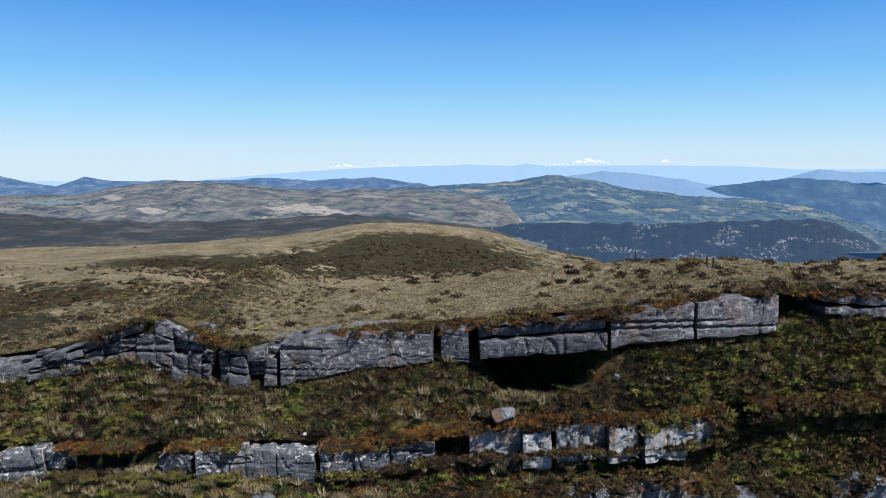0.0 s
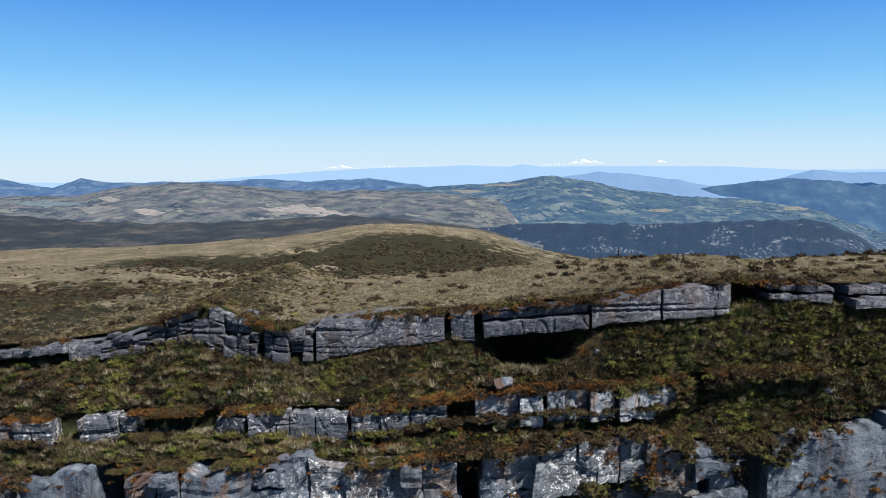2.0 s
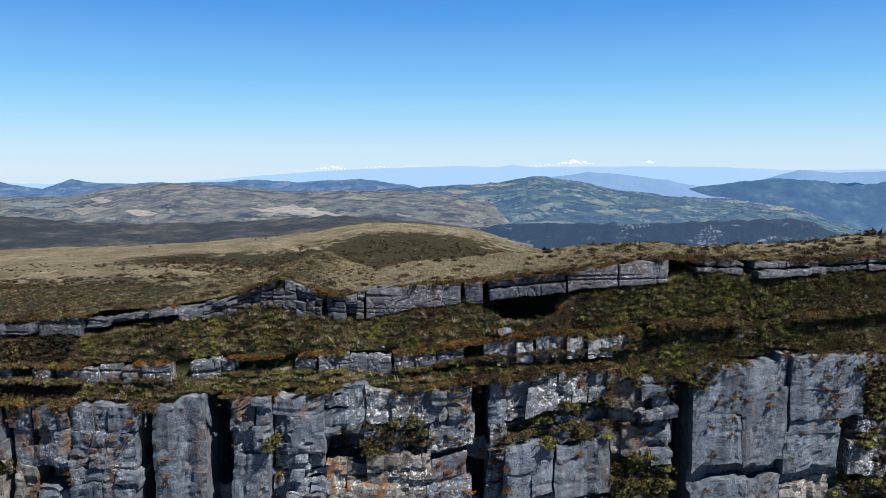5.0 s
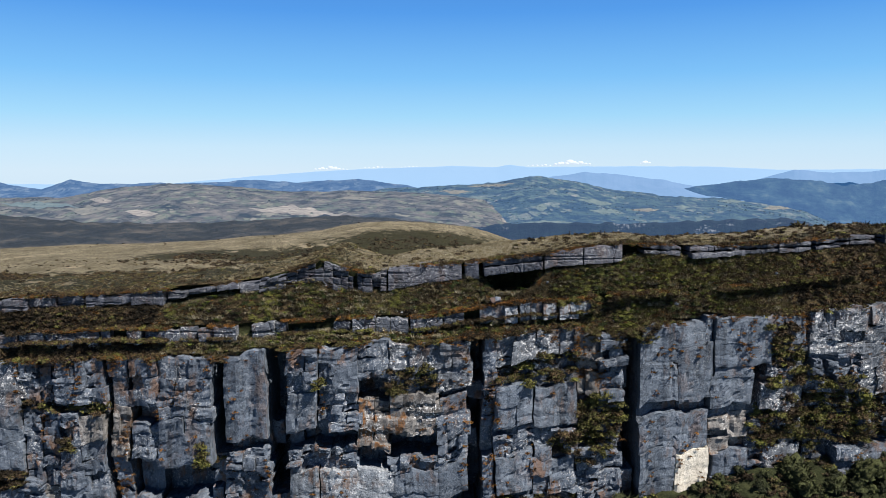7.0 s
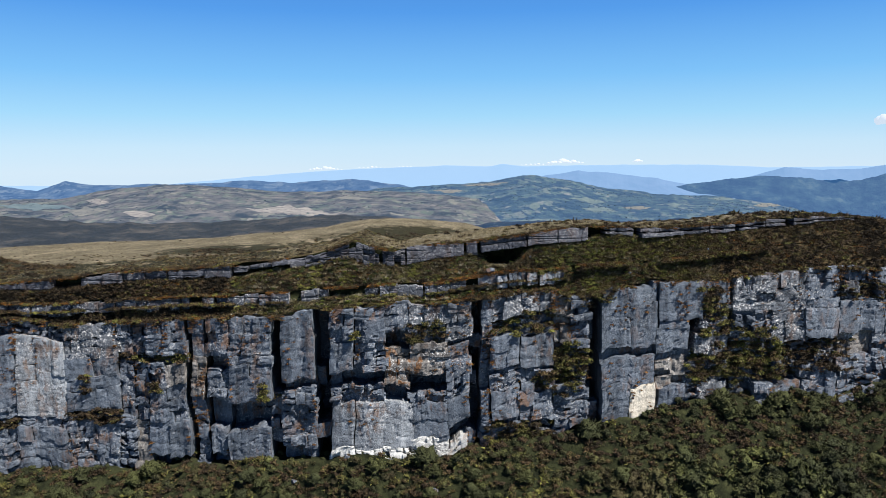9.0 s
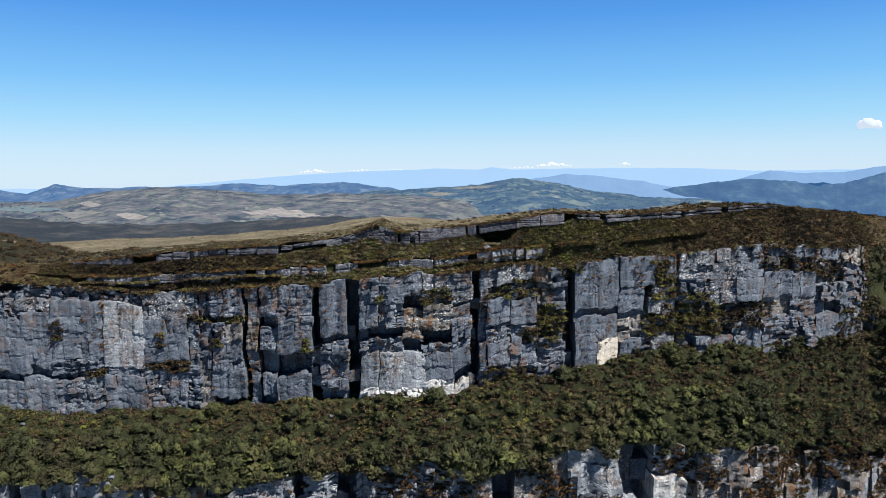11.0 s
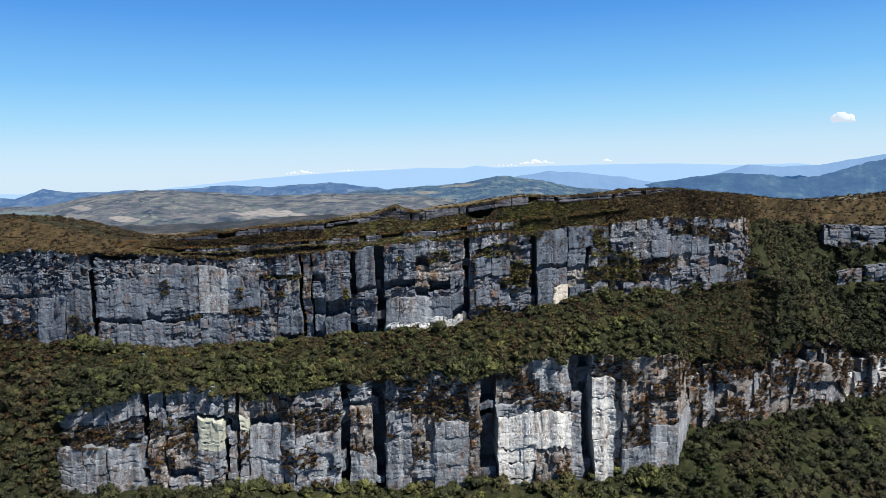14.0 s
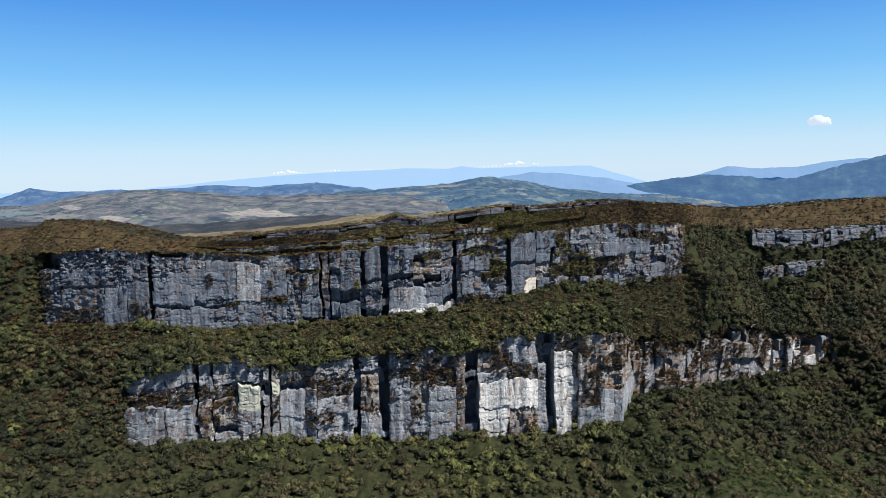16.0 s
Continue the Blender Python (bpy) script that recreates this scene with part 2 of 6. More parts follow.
def foliage(n, base, dark):
    """Leaf-sized light and shade over a crown."""
    grain = n.noise(3.2, 6, rough=0.78)
    # shade between the leaves is mixed into the colour
    base = n.mix(n.ramp(grain, (0.38, 0.55), (0.52, 0.0)), base, tuple(0.5 * c for c in dark))
    return n.done(base, grain, 1.0, 0.5)


def leaf_material(name, *stops, brown=None):
    n = Nodes(name, 0.75, 0.08)
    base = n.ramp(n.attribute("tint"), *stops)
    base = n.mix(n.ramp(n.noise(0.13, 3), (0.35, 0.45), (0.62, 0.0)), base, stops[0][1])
    if brown:
        base = n.mix(n.ramp(n.noise(0.035, 7, rough=0.75), (0.48, 0.0), (0.60, 0.6)), base, brown)
    return foliage(n, base, stops[0][1])


def crown_material(name, *stops):
    n = Nodes(name, 0.75, 0.08)
    base = n.ramp(n.attribute("tint"), *stops)
    base = n.mix(n.ramp(n.random(), (0.0, 0.0), (1.0, 0.35)), base, stops[-1][1])
    return foliage(n, base, stops[0][1])


FOREST_STOPS = ((0.0, (0.018, 0.022, 0.013)), (0.45, (0.047, 0.053, 0.025)), (0.8, (0.078, 0.088, 0.034)), (1.0, (0.14, 0.15, 0.05)))
LEAF_FOREST = leaf_material("cloud_forest_leaf", *FOREST_STOPS, brown=(0.085, 0.062, 0.036))
LEAF_TREE = crown_material("tree_leaf", *FOREST_STOPS)
LEAF_SHRUB = leaf_material("shrub_leaf", (0.0, (0.022, 0.018, 0.012)), (0.25, (0.070, 0.050, 0.032)), (0.42, (0.142, 0.092, 0.048)), (0.55, (0.115, 0.104, 0.040)), (0.70, (0.155, 0.152, 0.048)), (0.85, (0.215, 0.207, 0.058)), (1.0, (0.30, 0.30, 0.07)))
LEAF_RUST = leaf_material("rust_moss", (0.0, (0.08, 0.036, 0.013)), (0.5, (0.24, 0.112, 0.030)), (1.0, (0.42, 0.20, 0.05)))
LEAF_BROWN = leaf_material("brown_scrub", (0.0, (0.018, 0.014, 0.008)), (0.5, (0.108, 0.064, 0.030)), (0.75, (0.170, 0.090, 0.036)), (1.0, (0.14, 0.13, 0.055)))
LEAF_STRAW = leaf_material("straw_grass", (0.0, (0.09, 0.075, 0.038)), (0.5, (0.22, 0.18, 0.09)), (0.85, (0.34, 0.28, 0.165)), (1.0, (0.50, 0.46, 0.36)))
LEAF_GREEN = leaf_material("green_bush_leaf", (0.0, (0.022, 0.030, 0.012)), (0.5, (0.070, 0.092, 0.030)), (1.0, (0.17, 0.21, 0.055)))
LEAF_MEADOW = leaf_material("meadow_leaf", (0.0, (0.022, 0.038, 0.010)), (1.0, (0.075, 0.115, 0.035)))
BARK = ground_material("bark", ((0.35, (0.05, 0.04, 0.03)), (0.65, (0.14, 0.12, 0.1))), 2.0, 8.0)
POST_WOOD = ground_material("weathered_post", ((0.35, (0.03, 0.026, 0.022)), (0.65, (0.09, 0.08, 0.065))), 3.0, 12.0)

# ---- the plan: ledges along the scarp, by x ----
A_TOP = curve((-700, 70), (-420, 75), (-250, 80), (-190, 84), (-177, 88), (-158, 87.5), (-142, 84.5), (-122, 81), (-105, 80), (-79, 82.2), (-68, 83.6), (-40, 85.3), (-34, 86.1), (-28, 87.3), (-24.9, 88.3),
              (-21.5, 89.6), (-19, 88.6), (-14.8, 87.9), (-11.8, 88.0), (-5.4, 88.8), (0, 89.3), (4, 89.8), (11, 90.9), (16.3, 91.7), (22, 92.2), (28, 92), (33, 91.7), (39, 91.8), (52, 92.3), (63, 93.2), (75, 93.2), (95, 91), (130, 87), (165, 84), (180, 84.3), (207, 86.3), (240, 87.8), (460, 92), (800, 95), sway=0.3, seed=1)
A_HEIGHT = curve((-110, 0.03), (-98, 0.6), (-85, 2.2), (-48, 2.1), (-43, 2.9), (-38, 2.2), (-31, 2.0), (-26, 1.9), (-21, 3.4), (-16, 3.1), (-12, 3.1), (0, 2.3), (3, 2.8), (11, 2.7), (22, 3.1), (25, 1.9), (30, 1.7), (33, 2.0), (60, 1.9), (80, 0.6), (92, 0.03))
A_Y = curve((-700, 180), (-420, 150), (-250, 125), (-190, 100), (-165, 82), (-142, 74), (-120, 61), (-94, 59), (-68, 57), (-45, 54.5), (-28, 55), (-20, 54), (-14, 52), (0, 52), (5, 50), (11, 48), (22, 49.5),
            (47, 52), (79, 57), (100, 66), (125, 92), (165, 120), (240, 128), (460, 190), (800, 260))
B_TOP = curve((-700, 66), (-420, 71), (-250, 76), (-168, 82), (-144, 81.2), (-120, 79), (-94, 77.6), (-79, 77.6), (-42, 79.8), (-33, 80.5), (-28, 81), (-19, 81.4), (-12, 81.7), (-6, 82), (0, 82.7), (4.5, 83.7), (9.3, 84.5), (17, 84.8), (40, 86), (63, 88), (95, 87), (130, 82.6), (165, 79), (240, 81), (460, 86), (800, 89), sway=0.35, steps=0.3, seed=2)
B_HEIGHT = curve((-108, 0.03), (-94, 1.6), (17, 1.9), (22, 0.4), (64, 0.2), (76, 0.03))
C_TOP = curve((-700, 55), (-420, 60), (-250, 70), (-168, 76.5), (-144, 78), (-120, 77), (-94, 75.2), (-79, 74), (-64, 74.8), (-49, 75.6), (-35, 76), (-26, 77.7), (-12, 78.7), (-5, 78.5), (-2, 78.7), (1, 79.4), (4.3, 80.1), (9, 81), (14, 81.4), (19, 80), (24, 80.6), (26, 81.2), (39, 82),
              (65, 83.7), (79, 83.8), (99, 82.8), (128, 78), (165, 74.5), (188, 73.8), (240, 75), (460, 80), (800, 84), sway=0.7, steps=0.6, seed=3)
C_BASE = curve((-700, 20), (-420, 30), (-250, 38), (-170, 44), (-132, 47.5), (-117, 45), (-88, 43.5), (-55, 45.4), (-30, 48.4), (-19, 49.2), (7, 51), (24, 54.5), (28, 56), (40, 58.6), (67, 59.6), (102, 59.4), (130, 52),
               (162, 45), (201, 49), (240, 58), (460, 62), (800, 66), sway=1.8, steps=0.6, seed=4)
C_Y = curve((-700, 150), (-420, 122), (-250, 100), (-184, 82), (-170, 69), (-145, 60.5), (-120, 54), (-94, 55), (-68, 54), (-45, 49.5), (-25, 46), (0, 44), (25, 45.5), (47, 46.5), (79, 50), (100, 57), (112, 72), (135, 98),
            (160, 112), (188, 113), (240, 120), (460, 180), (800, 250), sway=1.0, seed=7)
C_RUN = curve((-182, 34), (-170, 1.5), (101, 1.5), (112, 18), (145, 22), (160, 12), (260, 12), (300, 25))
L_TOP = curve((-700, 0), (-420, 10), (-250, 20), (-150, 26), (-128, 29), (-114, 32), (-100, 34.5), (-80, 34.3), (-68, 31.5), (-46, 33.5), (-24, 36.8), (0, 36.6), (20, 40.5), (32, 42), (66, 41), (75, 37.5), (97, 33.7),
              (132, 35.5), (162, 28), (188, 26), (260, 30), (460, 34), (800, 38), sway=2.6, steps=1.6, seed=5)
L_BASE = curve((-700, -30), (-420, -18), (-250, -8), (-150, 2), (-125, 4), (-68, 2.5), (-7, 0.5), (8, 2.8), (43, 4.2), (67, 6.5), (78, 13), (98, 12), (130, 8.5), (162, 9), (188, 10.5), (260, 6), (460, 4), (800, 2), sway=2.4, steps=0.8, seed=6)
L_Y = curve((-700, 125), (-420, 92), (-250, 66), (-160, 48), (-128, 38), (-110, 37), (-66, 36.5), (-25, 35), (0, 32), (20, 30), (66, 29), (74, 42), (98, 50), (132, 66), (162, 79), (188, 86), (260, 100), (460, 158), (800, 230), sway=2.0, seed=8)
L_RUN = curve((-142, 30), (-128, 2), (186, 2), (200, 26))


def far_plateau(x, y):
    """Grassland behind the scarp, with the long golden hill."""
    crest = np.interp(x, (-900, -500, -265, -180, -130, -76, -45, -32, 22, 39, 60, 87, 110, 180, 320, 900),
                      (46, 49, 54.5, 58, 61.5, 65, 70, 70.5, 66.5, 61.5, 54.5, 48, 41, 25, -10, -60))
    floor = np.interp(x, (-900, -265, -120, -60, 0, 60, 120, 220, 400, 900), (50, 54, 60, 57, 54, 51, 46, 30, 5, -60))
    ridge = np.exp(-((y - 455 - 0.10 * x) / 95.0) ** 2)
    ridge = np.where(y > 455 + 0.10 * x, np.exp(-((y - 455 - 0.10 * x) / 140.0) ** 2), ridge)
    z = np.minimum(floor, crest + 20) + (crest - floor) * ridge
    z = z + 3.0 * fbm(x / 60, y / 60, 5, 4)
    z = z - 80 * smooth(425, 720, y - 0.10 * x)
    return z


def plateau(x, y):
    edge = A_TOP(x)
    back = y - A_Y(x)
    w = smooth(18, 175, back + 14 * fbm(x / 30, y / 30, 9, 2))
    near = edge - 0.012 * back + 0.5 * fbm(x / 7, y / 7, 3, 3) * smooth(0.5, 6, back)
    return near * (1 - w) + far_plateau(x, y) * w


def below(x, y):
    """Wooded slope under the lower cliff, falling towards the viewer."""
    d = np.maximum(L_Y(x) - np.where(L_RUN(x) > 5, L_RUN(x), 0) - y, 0)
    return L_BASE(x) - 0.30 * d - 0.0009 * d * d + 3.0 * fbm(x / 22, y / 22, 31, 4) * smooth(0, 20, d)


# columns of the ground sheet
XS = np.concatenate([-np.geomspace(215, 1500, 46)[::-1], np.arange(-214, 262, 1.3), np.geomspace(262.5, 1600, 46)])
edge_shift = 1.1 * fbm(XS / 9, XS * 0, 41, 4)
CAVE = np.exp(-((XS - 6.8) / 3.6) ** 4)
rows, zone = [], []


def row(y, z, kind):
    rows.append(np.stack([XS, y, z], -1))
    zone.append(kind)


for d in np.concatenate([np.geomspace(900, 60, 62), np.linspace(58, 0, 44)]):
    yy = A_Y(XS) + edge_shift * 0.5 + 1.2 + d
    row(yy, plateau(XS, yy), 0)
a_base = A_TOP(XS) - A_HEIGHT(XS) - 2.5 * CAVE
b_y = A_Y(XS) - 0.55 * (A_Y(XS) - C_Y(XS)) + 0.7 * fbm(XS / 5, XS * 0, 43, 3)
a_back = 1.0 + 1.8 * smooth(-14, -8, XS) * (1 - smooth(60, 80, XS)) + 1.8 * smooth(-95, -80, XS) * (1 - smooth(-36, -28, XS)) + 2.4 * CAVE
for f in (0.02, 0.3, 0.6, 1.0):
    row(A_Y(XS) + a_back * (1 if f > 0.1 else 0.9) + edge_shift * 0.3, A_TOP(XS) + (a_base - A_TOP(XS)) * f - 0.1, 1)
for f in np.linspace(0, 1, 20):
    flat = 0.22
    y_lip = A_Y(XS) - 0.5
    if f < flat:
        yy = A_Y(XS) + a_back - 0.1 + (y_lip - A_Y(XS) - a_back + 0.1) * f / flat
        zz = a_base - 1.3 * CAVE * (1 - smooth(0.17, 0.22, f)) + 0.15 * fbm(XS / 1.5, yy, 44, 3)
    else:
        g = (f - flat) / (1 - flat)
        yy = y_lip + (b_y + 1.0 - y_lip) * g
        zz = a_base + (B_TOP(XS) - a_base) * g ** 0.9 + 0.55 * fbm(XS / 3, yy / 3, 44, 4) * math.sin(math.pi * g)
    row(yy, zz, 2)
b_base = B_TOP(XS) - B_HEIGHT(XS)
for f in (0.05, 1.0):
    row(b_y + 1.3, B_TOP(XS) + (b_base - B_TOP(XS)) * f, 1)
c_y = C_Y(XS) + 0.8
for f in np.linspace(0, 1, 14):
    yy = b_y + 0.6 + (c_y + 0.3 - b_y - 0.6) * f
    row(yy, b_base + (C_TOP(XS) + 0.1 - b_base) * f + 0.35 * fbm(XS / 2.5, yy / 2.5, 45, 4) * math.sin(math.pi * f), 2)
c_run = C_RUN(XS)
for f in np.linspace(0.01, 1, 22):
    yy = c_y + np.where(c_run > 5, 1.2, 8.6) * smooth(0, 0.03, f) - np.where(c_run > 5, c_run * f, 0)
    row(yy - np.where(c_run > 5, 3.5 * fbm(XS / 14, f * 4 + XS * 0, 46, 3), 0), C_TOP(XS) + (C_BASE(XS) - C_TOP(XS)) * f, 3)
top_y = c_y + np.where(c_run > 5, 1.2 - c_run, 8.0)
for f in np.linspace(0, 1, 44):
    flat = 0.16
    toe = np.minimum(C_Y(XS) - 1.2, top_y - 0.4)
    g = max(0.0, (f - flat) / (1 - flat))
    yy = top_y + (toe - top_y) * min(1.0, f / flat) + (L_Y(XS) + 0.6 - toe) * g
    zz = C_BASE(XS) + np.where(c_run > 5, 0.0, 1.0) * (1 - g) + (L_TOP(XS) - C_BASE(XS)) * (0.75 * g + 0.25 * g * g)
    row(yy, zz + 1.3 * fbm(XS / 8, yy / 5, 47, 4) * math.sin(math.pi * f), 4)
l_run = L_RUN(XS)
for f in np.linspace(0.01, 1, 22):
    yy = L_Y(XS) + np.where(l_run > 5, 1.8 - l_run * f, 9.4)
    row(yy - np.where(l_run > 5, 3.5 * fbm(XS / 14, f * 4 + XS * 0, 48, 3), 0), L_TOP(XS) + (L_BASE(XS) - L_TOP(XS)) * f, 5)
for d in np.concatenate([np.linspace(0.4, 90, 70), np.geomspace(92, 900, 40)]):
    yy = L_Y(XS) + np.where(l_run > 5, 1.2 - l_run, 9.0) - d
    row(yy, below(XS, yy), 6)
SHEET, ZONE = np.array(rows), np.array(zone)
nr, nc = SHEET.shape[:2]
# zones: 0 grass, 2 heath, 3 and 5 rock, 4 and 6 forest floor; 1, the recesses behind the ledges, takes the dark floor
# as painted shade
zone_slot = np.array([0, 3, 2, 1, 3, 1, 3])
slot_grid = np.repeat(zone_slot[ZONE[1:]][:, None], nc - 1, 1)
runs_c, runs_l = C_RUN(XS)[:-1] > 5, L_RUN(XS)[:-1] > 5
for r in range(nr - 1):
    if ZONE[r + 1] == 3:
        slot_grid[r, runs_c] = 3
    if ZONE[r + 1] == 5:
        slot_grid[r, runs_l] = 3
    if ZONE[r + 1] == 1:
        slot_grid[r, (XS[:-1] < -96) | (XS[:-1] > 80)] = 2
    if ZONE[r + 1] == 0:
        slot_grid[r, (SHEET[r, :-1, 1] < A_Y(XS[:-1]) + 4)] = 2
gx, gy = SHEET[..., 0], SHEET[..., 1]


def blob(cx, cy, rx, ry):
    return np.exp(-((gx - cx) / rx) ** 2 - ((gy - cy) / ry) ** 2)


COVER = (1.3 * blob(-8, 362, 52, 36) + 1.0 * blob(-112, 322, 50, 24) + 0.75 * blob(-55, 318, 50, 22) + 0.45 * blob(-95, 180, 60, 45) + 0.25 * blob(-10, 215, 90, 45) + 0.6 * blob(90, 170, 60, 70)
         + 0.5 * blob(110, 420, 30, 60) + 0.5 * np.exp(-((gy - A_Y(gx)) / 9.0) ** 2) + 0.5 * smooth(60, 110, gx) * (gy < 260) + 0.2 * smooth(8, 26, gx) * (gy < 120) + 0.5 * smooth(-40, -70, gx) * (gy < 270) + 0.6 * smooth(-8, -24, gx) * (gy < 140) * smooth(56, 62, gy) + 0.4 * smooth(-95, -140, gx) * (gy < 230) + 0.6 * smooth(560, 640, gy) + 0.4 * blob(70, 430, 45, 70))
COVER = np.clip(COVER, 0, 1)
ground_mesh = mesh_of("ground", SHEET.reshape(-1, 3), grid_quads(nr, nc)[:, ::-1], [GRASS, ROCK, HEATH, FLOOR_AND_SHADE], True, slot_grid.ravel(), COVER.ravel())
ground = tagged(new("ground", ground_mesh), "stepped scarp of rock, heath, grassland and wooded slopes", "ground", kind="structure")


# ---- rock blocks ----
rng = np.random.default_rng(7)


def block_mesh(name, x0, x1, f0, f1, y_of, top_of, base_of, out, mat, depth=9.6, gap=0.025, res=0.40, rough=1.0, bevel=0.05, lean=0.0, yaw=0.0, warp=1.0, scar=(2.2, 2.0), notch=0.18, ragged=0.35, beds=1.7, cap=26):
    """One joint-bounded block of the face: a chipped front that follows the scarp, with sides that run back into it.
    f0 and f1 are the shares of the face's height at its top and bottom, out the metres by which it stands proud."""
    xm = 0.5 * (x0 + x1)
    tall = abs(float(top_of(xm) - base_of(xm))) * (f1 - f0)
    n, m = int(np.clip((x1 - x0) / res, 5, cap)), int(np.clip(tall / res, 5, cap))
    u, v = np.meshgrid(np.linspace(0, 1, n), np.linspace(0, 1, m))
    x = x0 + gap + (x1 - x0 - 2 * gap) * u
    top, base = top_of(x), base_of(x)
    z = top + (base - top) * (f0 + (f1 - f0) * v)
    z = z - gap * (v - 0.5) * -2 * 0.6
    z = z - ragged * (1 - v) ** 5 * np.clip(fbm(x / 0.9, x * 0 + f0 * 9, 59, 3) + 0.25, 0, 1) + ragged * v ** 5 * np.clip(fbm(x / 1.1, x * 0 + f1 * 7, 60, 3) + 0.1, 0, 1)
    wx = x + 0.85 * warp * fbm(x / 7.5, z / 7.5, 61, 4)
    wz = z + 0.7 * warp * fbm(x / 6.0, z / 6.0, 62, 3)
    edge = np.minimum(np.minimum(u, 1 - u) * (x1 - x0), np.minimum(v, 1 - v) * tall)
    off = out - lean * (v - 0.5) * tall + yaw * (u - 0.5) * (x1 - x0) - bevel * np.clip(1 - edge / 0.3, 0, 1) ** 2
    off = off - rough * 1.3 * np.clip(1 - edge / 0.7, 0, 1) * np.clip(fbm(wx / 1.4, wz / 1.2, 69, 3) - 0.18, 0, 0.5)
    off = off + rough * 0.32 * fbm(wx / 3.2, wz / 2.6, 63, 4)
    # broken surface: small rectangular scars at two sizes
    bx, bz = wx + 0.5 * fbm(wx / 2, wz / 2, 67, 2), wz + 0.35 * fbm(wx / 2, wz / 2, 68, 2)
    for size, amp, seed in ((1.0, 0.34, 64), (0.42, 0.24, 71)):
        cz = np.floor(bz / (scar[1] * size))
        cx = np.floor(bx / (scar[0] * size) + 0.5 * cz)
        off = off + rough * amp * (hash2(cx, cz, seed) - 0.5) * (vnoise(wx / 5 + seed, wz / 5, 70) > 0.45)
    bed = vnoise(wz * beds, wx * (0.05 if beds < 2 else 0.07), 65)
    off = off - rough * notch * np.clip((bed - 0.74) / 0.06, 0, 1)
    crack = np.abs(fbm(wx / 3.4, wz / 7.0, 66, 3))
    off = off - rough * 0.5 * np.clip(1 - crack / 0.03, 0, 1)
    y = y_of(wx) - off
    g = np.stack([wx, y, wz], -1)
    full = np.zeros((m + 2, n + 2, 3))
    full[1:-1, 1:-1] = g
    full[0, 1:-1], full[-1, 1:-1] = g[0], g[-1]
    full[1:-1, 0], full[1:-1, -1] = g[:, 0], g[:, -1]
    full[0, 0], full[0, -1], full[-1, 0], full[-1, -1] = g[0, 0], g[0, -1], g[-1, 0], g[-1, -1]
    for s in (np.s_[0, :], np.s_[-1, :], np.s_[:, 0], np.s_[:, -1]):
        full[s][..., 1] = y_of(full[s][..., 0]) + depth
    return mesh_of(name, full.reshape(-1, 3), grid_quads(m + 2, n + 2)[:, ::-1], mat, False)


def cliff(name, label, cells, y_of, top_of, base_of, look_of, piece="rock_block", **how):
    """A cliff face as a thing whose parts are its blocks. A cell: its ends along x, its shares of the height, and how far it stands out."""
    x_mid = 0.5 * (cells[0][0] + cells[-1][1])
    root = tagged(new(name), label, "cliff", kind="structure")
    root.location = (x_mid, float(y_of(x_mid)), float(base_of(x_mid)))
    move = Matrix.Translation(root.location).inverted()
    for a, b, f0, f1, out in cells:
        mat, extra = look_of(0.5 * (a + b), 0.5 * (f0 + f1))
        if "gap" not in how:
            extra = {"lean": rng.normal(0, 0.025), "yaw": rng.normal(0, 0.03), **extra, "gap": 0.012 if rng.random() < 0.72 else rng.uniform(0.05, 0.2)}
        me = block_mesh(piece, a, b, f0, f1, y_of, top_of, base_of, out, mat, **{**how, **extra})
        me.transform(move)
        new(piece, me).parent = root
    return root


def divide(x0, x1, f0, f1, tall, wide, high, made):
    """Split a stretch of wall along its joints and beds until the blocks have the sizes that the rock breaks into."""
    w, h = x1 - x0, (f1 - f0) * tall
    if w > wide * rng.uniform(0.55, 1.5) and w / wide >= 0.7 * h / high:
        m = x0 + w * rng.uniform(0.3, 0.7)
        divide(x0, m, f0, f1, tall, wide, high, made)
        divide(m, x1, f0, f1, tall, wide, high, made)
    elif h > high * rng.uniform(0.55, 1.5):
        m = f0 + (f1 - f0) * rng.uniform(0.28, 0.72)
        divide(x0, x1, f0, m, tall, wide, high, made)
        divide(x0, x1, m, f1, tall, wide, high, made)
    else:
        made.append((x0, x1, f0, f1))


def wall(joints, cracks, top_of, base_of, wide, high, step, relief=2.0):
    cells = []
    for a, b in zip(joints[:-1], joints[1:]):
        xm = 0.5 * (a + b)
        tall = float(top_of(xm) - base_of(xm))
        made = []
        x0, x1 = a + 0.5 * cracks.get(a, 0.0), b - 0.5 * cracks.get(b, 0.0)
        cap = rng.uniform(0.08, 0.2)
        divide(x0, x1, 0.0, cap, tall, wide * 0.9, 1.5, made)
        divide(x0, x1, cap, 1.0, tall, wide, high, made)
        bulge = rng.normal(0, 0.6)
        for x0, x1, f0, f1 in made:
            x, f = 0.5 * (x0 + x1), 0.5 * (f0 + f1)
            out = bulge + relief * float(fbm(x / 15, f * tall / 12, 81, 2)) + (rng.normal(0, 0.06) if rng.random() < 0.68 else rng.normal(0.1, 0.72)) - 0.9 * max(0.0, 0.2 - f) / 0.2
            cells.append((x0, x1, f0, f1, out + step(x, f, (x1 - x0) * (f1 - f0) * tall)))
    return cells


